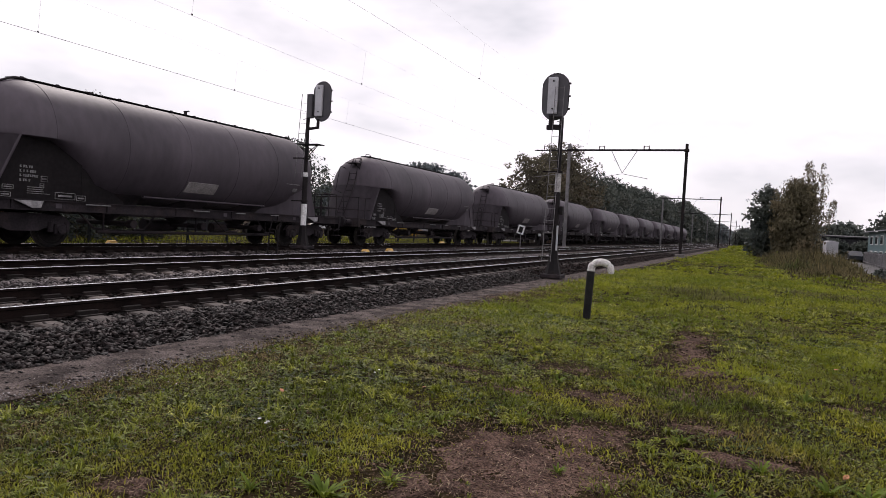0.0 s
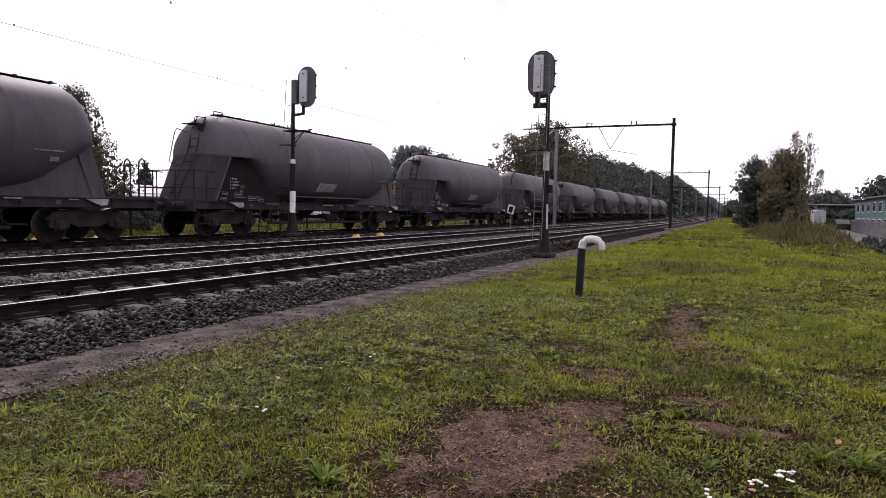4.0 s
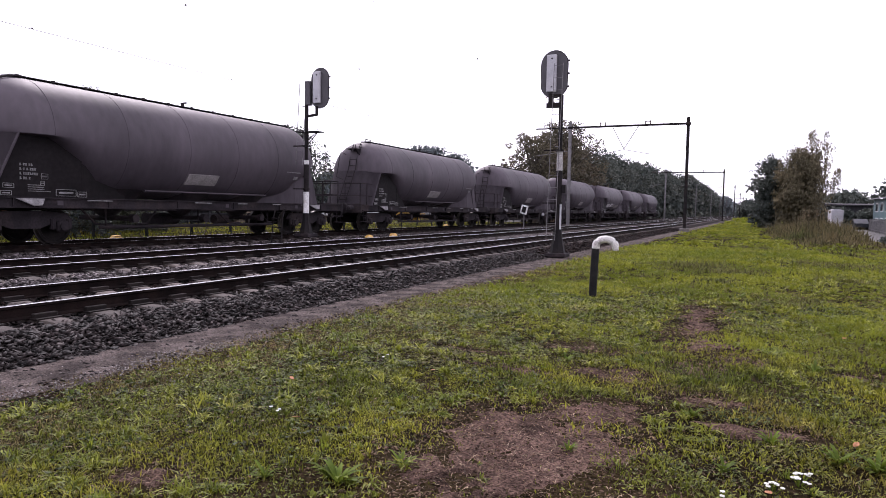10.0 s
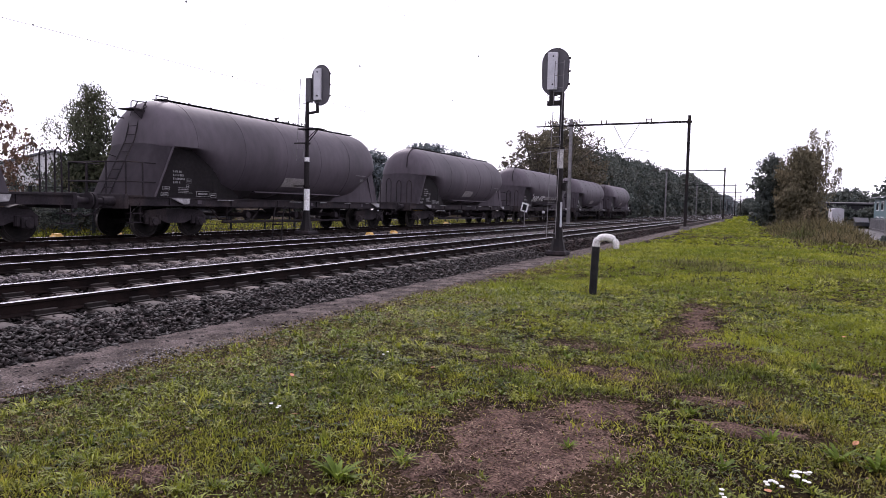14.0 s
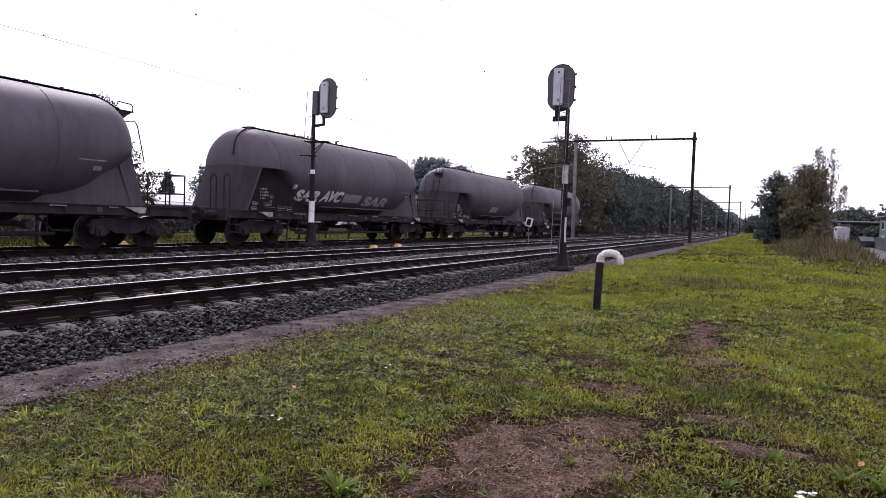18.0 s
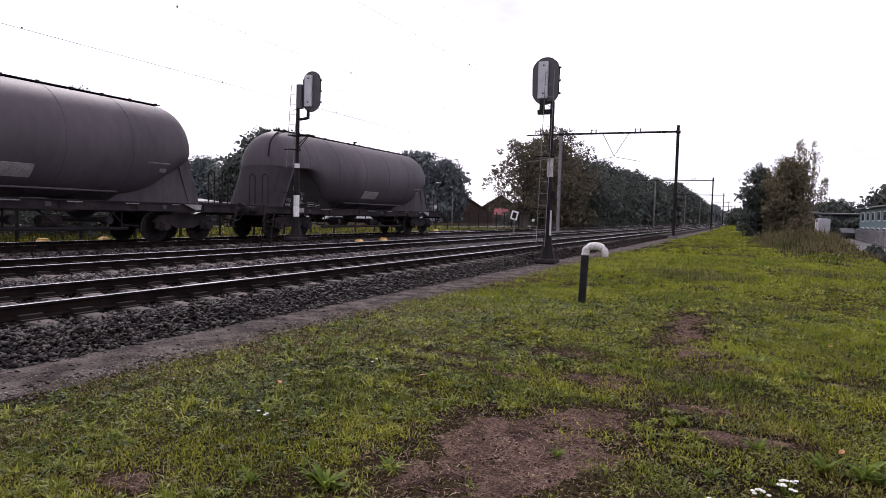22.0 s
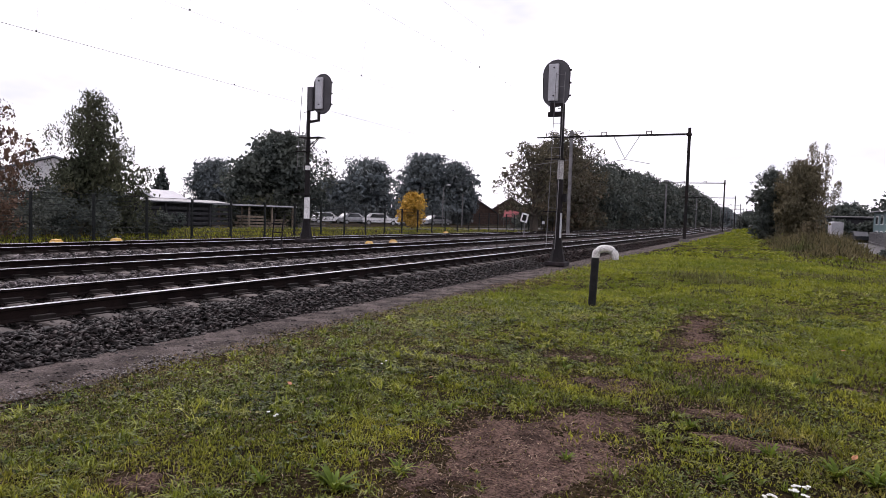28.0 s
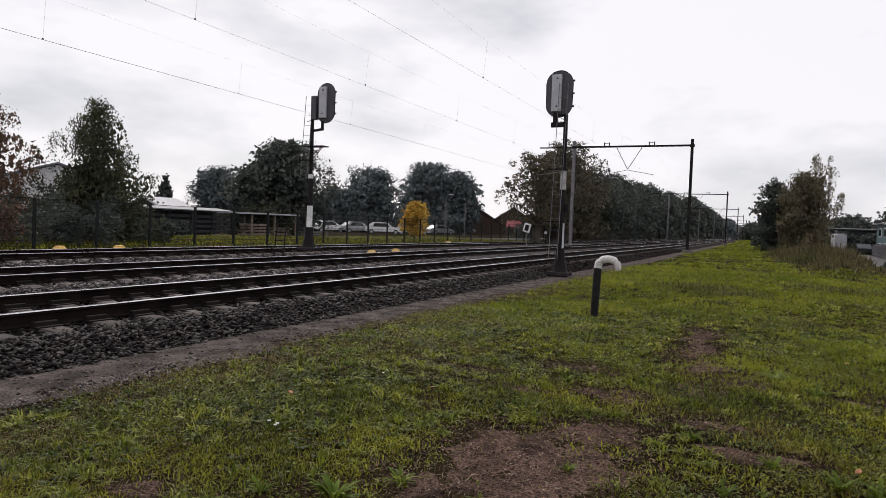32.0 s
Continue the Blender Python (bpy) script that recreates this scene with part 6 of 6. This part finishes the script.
def grass():
    rng = np.random.default_rng(21)
    parts = ([], [])
    # y range, x range, number, blade height, blade width, least cover
    for y0, y1, x0, x1, n, h, w, cover in ((-8, 1.6, -5.0, 6.0, 14000, 0.05, 0.02, 0.4), (1.6, 4.2, -5.0, 2.4, 135000, 0.036, 0.0065, 0.2), (4.2, 7.5, -5.0, 3.2, 165000, 0.04, 0.0085, 0.3),
                                           (7.5, 14, -5.0, 5.0, 160000, 0.05, 0.0145, 0.75), (14, 30, -5.0, 6.5, 120000, 0.07, 0.03, 0.9), (30, 100, -5.0, 7, 42000, 0.09, 0.12, 0.9), (100, 420, -5.0, 9, 16000, 0.3, 0.5, 1.0)):
        x, y = rng.uniform(x0, x1, n), rng.uniform(y0, y1, n)
        # tufts: most blades stand in bunches and lean outwards
        m = n // 26
        tx, ty = rng.uniform(x0, x1, m), rng.uniform(y0, y1, m)
        i = rng.integers(0, m, n)
        tuft = rng.random(n) < 0.72
        ox, oy = rng.normal(0, 0.034 + 0.0018 * max(y0, 0), (2, n))
        x, y = np.where(tuft, tx[i] + ox, x), np.where(tuft, ty[i] + oy, y)
        away = np.where(tuft, np.arctan2(oy, ox), rng.uniform(0, math.tau, n))
        size = rng.uniform(0.55, 1.5, m)[i]
        edge = -4.95 + 0.2 * wave(np.zeros(n), y * 1.3) + 0.1 * wave(x * 3, y * 4)
        thin = np.clip((x - edge) / 1.3, 0.05, 1) ** 1.3
        patch = np.clip(0.75 + 0.7 * wave(x * 2.7, y * 2.3) + 0.5 * wave(x * 7.3 + 1, y * 6.1) + 0.3 * wave(x * 17, y * 15 + 3), cover, 1)
        keep = (rng.random(n) > bareness(x, y) * np.where(y < 5.2, 0.93, 0.72)) & (rng.random(n) < thin * patch) & (x > edge)
        x, y, away = x[keep], y[keep], away[keep]
        lush = np.clip(0.8 + 0.5 * wave(x * 0.9 + 2, y * 0.8) + 0.45 * wave(x * 3.1, y * 2.7 + 4), 0.3, 2.0)
        hh = h * lush * size[keep] * rng.uniform(0.4, 1.5, len(x))
        parts[y0 >= 7.5].append(blades(x, y, gz(x, y) - 0.004, hh, w * rng.uniform(0.6, 1.5, len(x)), rng, 1.0, away))
    for zone, material, label in zip(parts, (M_BLADE, M_BLADE_FAR), ("short uneven green grass with bare gaps", "smooth yellow-green grass along the verge")):
        V, F, o = [], [], 0
        for v, f in zone:
            V.append(v)
            F.append(f + o)
            o += len(v)
        tagged(raw("grass", np.concatenate(V), np.concatenate(F), material), label, "grass", kind="stuff")
    # low mats of small broad leaves
    n = 190000
    y = 1.7 + 9.5 * rng.random(n) ** 1.35
    x = rng.uniform(-4.9, 1.3 + y * 0.25)
    mat_of = wave(x * 1.7 + 3, y * 1.5) + 0.6 * wave(x * 5.3, y * 4.7 + 2)
    keep = (rng.random(n) < np.clip(mat_of * 1.1 + 0.35, 0.06, 1)) & (rng.random(n) > bareness(x, y) * 1.05) & (rng.random(n) < np.clip((x + 4.9) / 0.8, 0, 1))
    x, y, mat_of = x[keep], y[keep], mat_of[keep]
    n = len(x)
    z = gz(x, y) + 0.006 + np.clip(0.02 + 0.022 * mat_of, 0.004, 0.05) * rng.random(n)
    c = np.stack([x, y, z], 1)
    a = rng.uniform(0, math.tau, n)
    u = np.stack([np.cos(a), np.sin(a), rng.normal(0, 0.35, n)], 1)
    v = np.stack([-np.sin(a), np.cos(a), rng.normal(0, 0.35, n)], 1)
    s = (0.006 + 0.0011 * y)[:, None] * rng.uniform(0.6, 1.5, n)[:, None]
    V = np.stack([c - u * s, c - v * s * 0.55, c + u * s, c + v * s * 0.55], 1).reshape(-1, 3)
    tagged(raw("low_leaves", V, np.arange(4 * n).reshape(n, 4), M_CLOVER), "low mat of small dark green leaves in the grass", "ground cover", kind="stuff")
    # low herbs: rosettes of short broad leaves pressed to the ground
    m, k = 9000, 11
    py = 1.7 + 11 * rng.random(m) ** 1.3
    px = rng.uniform(-4.7, 1.4 + py * 0.24)
    field = wave(px * 2.1 + 1, py * 1.8) + 0.6 * wave(px * 6.1, py * 5.3 + 1)
    keep = (rng.random(m) < np.clip(field + 0.5, 0.08, 1)) & (rng.random(m) > bareness(px, py))
    px, py = px[keep], py[keep]
    m = len(px)
    big = rng.uniform(0.022, 0.055, m) * (1 + 0.03 * py)
    a = rng.uniform(0, math.tau, (m, k))
    length = (big[:, None] * rng.uniform(0.6, 1.2, (m, k))).ravel()
    px, py = (np.repeat(px, k) + 0.2 * length * np.cos(a.ravel())), (np.repeat(py, k) + 0.2 * length * np.sin(a.ravel()))
    v, f = blades(px, py, gz(px, py) + 0.004, length * 0.7, length * rng.uniform(0.22, 0.42, m * k), rng, 1.5, a.ravel())
    tagged(raw("low_herbs", v, f, M_CLOVER), "low dark green broad-leaved herbs in the grass", "ground cover", kind="stuff")
    # leafy tufts that stand out of the sward
    V, F, o = [], [], 0
    for _ in range(3600):
        y = 1.7 + 24 * rng.random() ** 1.7
        x = rng.uniform(-4.6, 1.5 + y * 0.22)
        if float(bareness(np.array(x), np.array(y))) > 0.75 or float(wave(np.array(x * 1.9), np.array(y * 1.7))) < -0.35:
            continue
        k = int(rng.integers(14, 34))
        s = rng.uniform(0.025, 0.075) * (1 + y * 0.03)
        a, rr = rng.uniform(0, math.tau, k), s * 0.7 * rng.random(k)
        xx, yy = x + rr * np.cos(a), y + rr * np.sin(a)
        v, f = blades(xx, yy, gz(xx, yy) - 0.004, s * rng.uniform(0.6, 1.3, k), np.full(k, 0.0042 + 0.0010 * y) * rng.uniform(0.8, 1.8, k), rng, 1.4)
        V.append(v)
        F.append(f + o)
        o += len(v)
    tagged(raw("grass_tufts", np.concatenate(V), np.concatenate(F), M_CLUMP), "fresh green leafy tufts in the grass", "grass", kind="stuff")
    # taller rank grass half way along the verge
    spots = ((-1.3, 18.6, 0.5, 0.5, 520, 0.22), (-0.4, 17.3, 0.4, 0.3, 420, 0.2), (-0.6, 14.8, 0.22, 0.22, 220, 0.16), (2.4, 21.5, 0.8, 0.5, 650, 0.2), (4.2, 20.5, 0.8, 0.8, 650, 0.18),
             (0.6, 30, 1.2, 1.2, 500, 0.2), (-2.9, 20.5, 0.4, 0.3, 160, 0.12), (0.9, 12.5, 0.12, 0.1, 90, 0.12), (-2.3, 15.4, 0.25, 0.15, 130, 0.12))
    spots = list(spots)
    for _ in range(70):
        b = 11 + 36 * rng.random() ** 1.3
        c = rng.uniform(0.06, 0.22) * (1 + b * 0.03)
        spots.append((rng.uniform(-4.0, 1.5 + b * 0.11), b, c, c * 1.3, int(rng.integers(30, 110)), rng.uniform(0.06, 0.15)))
    x = np.concatenate([rng.normal(a, c, k) for a, b, c, d, k, h in spots])
    y = np.concatenate([rng.normal(b, d, k) for a, b, c, d, k, h in spots])
    top = np.concatenate([np.full(k, h) for a, b, c, d, k, h in spots])
    v, f = blades(x, y, gz(x, y) - 0.005, top * rng.uniform(0.25, 1.1, len(x)), rng.uniform(0.01, 0.032, len(x)), rng, 0.8)
    tagged(raw("rank_grass", v, f, M_RANK), "taller rank grey-green herbs on the verge", "grass", kind="stuff")
    # dry straw on the bare soil and between the blades
    n = 42000
    y = 1.8 + 12 * rng.random(n) ** 1.5
    x = rng.uniform(-4.9, 1.5 + y * 0.15)
    keep = rng.random(n) < 0.16 + 0.8 * bareness(x, y)
    x, y = x[keep], y[keep]
    n = len(x)
    v, f = blades(x, y, gz(x, y) + 0.012, rng.uniform(0.006, 0.03, n), rng.uniform(0.002, 0.006, n), rng, 3.0)
    tagged(raw("dry_straw", v, f, M_STRAW), "scattered dry straw on the bare soil", "straw", kind="stuff")
    # flat brown flakes of dead grass and leaf between the blades and on the soil
    n = 110000
    y = 1.7 + 13 * rng.random(n) ** 1.4
    x = rng.uniform(-5.0, 1.5 + y * 0.2)
    keep = rng.random(n) < 0.2 + 0.6 * bareness(x, y) + 0.5 * np.clip((-3.6 - x) / 1.0, 0, 1)
    x, y = x[keep], y[keep]
    n = len(x)
    c = np.stack([x, y, gz(x, y) + rng.uniform(0.006, 0.026, n)], 1)
    a = rng.uniform(0, math.tau, n)
    u = np.stack([np.cos(a), np.sin(a), rng.normal(0, 0.3, n)], 1)
    v = np.stack([-np.sin(a), np.cos(a), rng.normal(0, 0.6, n)], 1)
    s = ((0.006 + 0.0009 * y) * rng.uniform(0.5, 1.6, n))[:, None]
    V = np.stack([c - u * s, c - v * s * 0.35, c + u * s, c + v * s * 0.35], 1).reshape(-1, 3)
    tagged(raw("dead_grass_litter", V, np.arange(4 * n).reshape(n, 4), M_LITTER), "brown flakes of dead grass lying on the soil", "litter", kind="stuff")
    # yellowed grass between the sward and the cinder path
    n = 42000
    y = 1.6 + 26 * rng.random(n) ** 1.7
    x = rng.normal(-4.25, 0.42, n)
    keep = (x > -5.0 + 0.2 * wave(np.zeros(n), y * 1.3)) & (wave(x * 4, y * 3) > -0.5)
    x, y = x[keep], y[keep]
    v, f = blades(x, y, gz(x, y) - 0.004, rng.uniform(0.015, 0.05, len(x)), (0.004 + 0.0012 * y) * rng.uniform(0.6, 1.4, len(x)), rng, 1.3)
    tagged(raw("yellowed_grass", v, f, M_DRYGRASS), "short yellowed grass along the edge of the path", "grass", kind="stuff")
    # grass beyond the far track
    n = 30000
    x, y = rng.uniform(-34, -20.3, n), 8 + 60 * rng.random(n) ** 1.5
    v, f = blades(x, y, gz(x, y) - 0.005, rng.uniform(0.05, 0.2, n), np.full(n, 0.03), rng, 0.5)
    tagged(raw("grass", v, f, M_BLADE), "rough green grass around the mesh fence", "grass", kind="stuff")
    # tall dry weeds beside the verge
    n = 34000
    y = 22 + 62 * rng.random(n) ** 1.2
    left = 1.2 + (35 - y) * 0.042
    x = left + rng.random(n) ** 0.7 * (6.2 - left)
    hgt = (0.42 + 0.4 * np.clip((y - 34) / 18, 0, 1)) * np.clip(0.55 + 0.9 * wave(x * 1.1, y * 0.5), 0.1, 1.5) * rng.uniform(0.25, 1.3, n) ** 1.6 * np.clip((x - left + 0.3) / 1.6, 0.2, 1) * np.clip((y - 20) / 14, 0.2, 1)
    v, f = blades(x, y, gz(x, y) - 0.01, hgt, rng.uniform(0.012, 0.06, n), rng, 0.8)
    tagged(raw("tall_weeds", v, f, M_DRY), "tall brownish weeds and seed heads along the verge", "weeds", kind="stuff")


def rosettes():
    rng = np.random.default_rng(31)
    spots = [(-1.90, 2.84, 0.2), (0.68, 4.35, 0.2), (0.98, 4.5, 0.18), (-1.72, 3.2, 0.13), (-2.3, 2.75, 0.12), (-1.5, 4.9, 0.1), (0.55, 6.9, 0.17), (0.15, 4.6, 0.14), (-0.1, 4.0, 0.13), (-0.9, 6.6, 0.14), (-1.6, 6.3, 0.13),
             (-2.4, 4.4, 0.1), (-3.0, 4.1, 0.1), (0.5, 4.4, 0.16), (0.75, 4.3, 0.16), (-0.35, 5.0, 0.12), (-0.95, 3.85, 0.09), (-1.05, 11.5, 0.2), (-0.2, 12.5, 0.22)]
    for x, y, s in spots:
        t = thing("weed_rosette", pose(x, y, float(gz(x, y)) - 0.005), "low green broad-leaved weed in the grass", "weed", "weeds in the verge")
        for k in range(int(rng.integers(18, 28))):
            a = rng.uniform(0, math.tau)
            L = s * rng.uniform(0.35, 0.85)
            up = rng.uniform(0.5, 2.0)
            bm = bmesh.new()
            wd = L * 0.09
            d, q = Vector((math.cos(a), math.sin(a), 0)), Vector((-math.sin(a), math.cos(a), 0))
            rows = []
            for f, wf in ((0.0, 0.3), (0.35, 1.0), (0.7, 0.85), (1.0, 0.05)):
                c = d * (L * f) + Vector((0, 0, L * up * (f - 0.55 * f * f)))
                rows.append([bm.verts.new(c - q * wd * wf), bm.verts.new(c - Vector((0, 0, wd * 0.35 * wf))), bm.verts.new(c + q * wd * wf)])
            for r0, r1 in zip(rows, rows[1:]):
                bm.faces.new((r0[0], r0[1], r1[1], r1[0]))
                bm.faces.new((r0[1], r0[2], r1[2], r1[1]))
            part("leaf", bm, M_WEED, t, "", True)
    # white yarrow heads
    for x, y, n in ((0.14, 3.80, 7), (0.27, 3.95, 12), (-2.94, 3.62, 3), (-3.05, 5.4, 2), (-0.1, 3.5, 3)):
        t = thing("white_flower", pose(x, y, float(gz(x, y))), "cluster of small white flowers in the grass", "flower", "white flowers")
        for k in range(n):
            bm = bmesh.new()
            px, py = rng.uniform(-0.06, 0.06, 2)
            h = rng.uniform(0.04, 0.065)
            rod(bm, (px * 0.3, py * 0.3, 0), (px, py, h), 0.0025, seg=5)
            st = part("stem", bm, M_WEED, t)
            bm = bmesh.new()
            for j in range(8):
                a = j * math.tau / 8
                rod(bm, (px + 0.008 * math.cos(a), py + 0.008 * math.sin(a), h), (px + 0.009 * math.cos(a), py + 0.009 * math.sin(a), h + 0.004), 0.004, seg=5)
            part("flower_head", bm, M_PETAL, st)
    for x, y in ((0.12, 3.72), (-2.75, 3.6), (0.62, 4.75), (-2.5, 5.2), (-3.4, 4.4), (1.0, 9.0)):
        t = thing("fallen_leaf", pose(x, y, float(gz(x, y)) + 0.03, rng.uniform(-20, 20), rng.uniform(-20, 20), rng.uniform(0, 360)), "curled orange-brown fallen leaf on the grass", "leaf", "fallen leaves")
        bm = bmesh.new()
        prof = [(-0.028, 0), (-0.012, 0.013), (0.01, 0.016), (0.03, 0), (0.01, -0.016), (-0.012, -0.013)]
        prism(bm, [(a, b, 0.25 * abs(b) + 3 * a * a) for a, b in prof], (0, 0, 0.0015))
        part("blade", bm, M_DEADLEAF, t)


signals()
overhead()
cane_post()
small_lineside()
fence()
vegetation()
far_side()
near_side()
grass()
rosettes()
WAGONS, WHEELSETS = train()
tracks()
ballast_stones()


def motions():
    for i, w in enumerate(WAGONS):
        walk(w, [(t, pose(TRACKS[2], HEAD + SPACING * i - travelled(t), 0)) for t in range(33)])
    steps = [k / 15 for k in range(481)]
    for ob, y in WHEELSETS:
        walk(ob, [(t, pose(0, y, 0.46, math.degrees(travelled(t) / 0.46) % 360)) for t in steps])


motions()
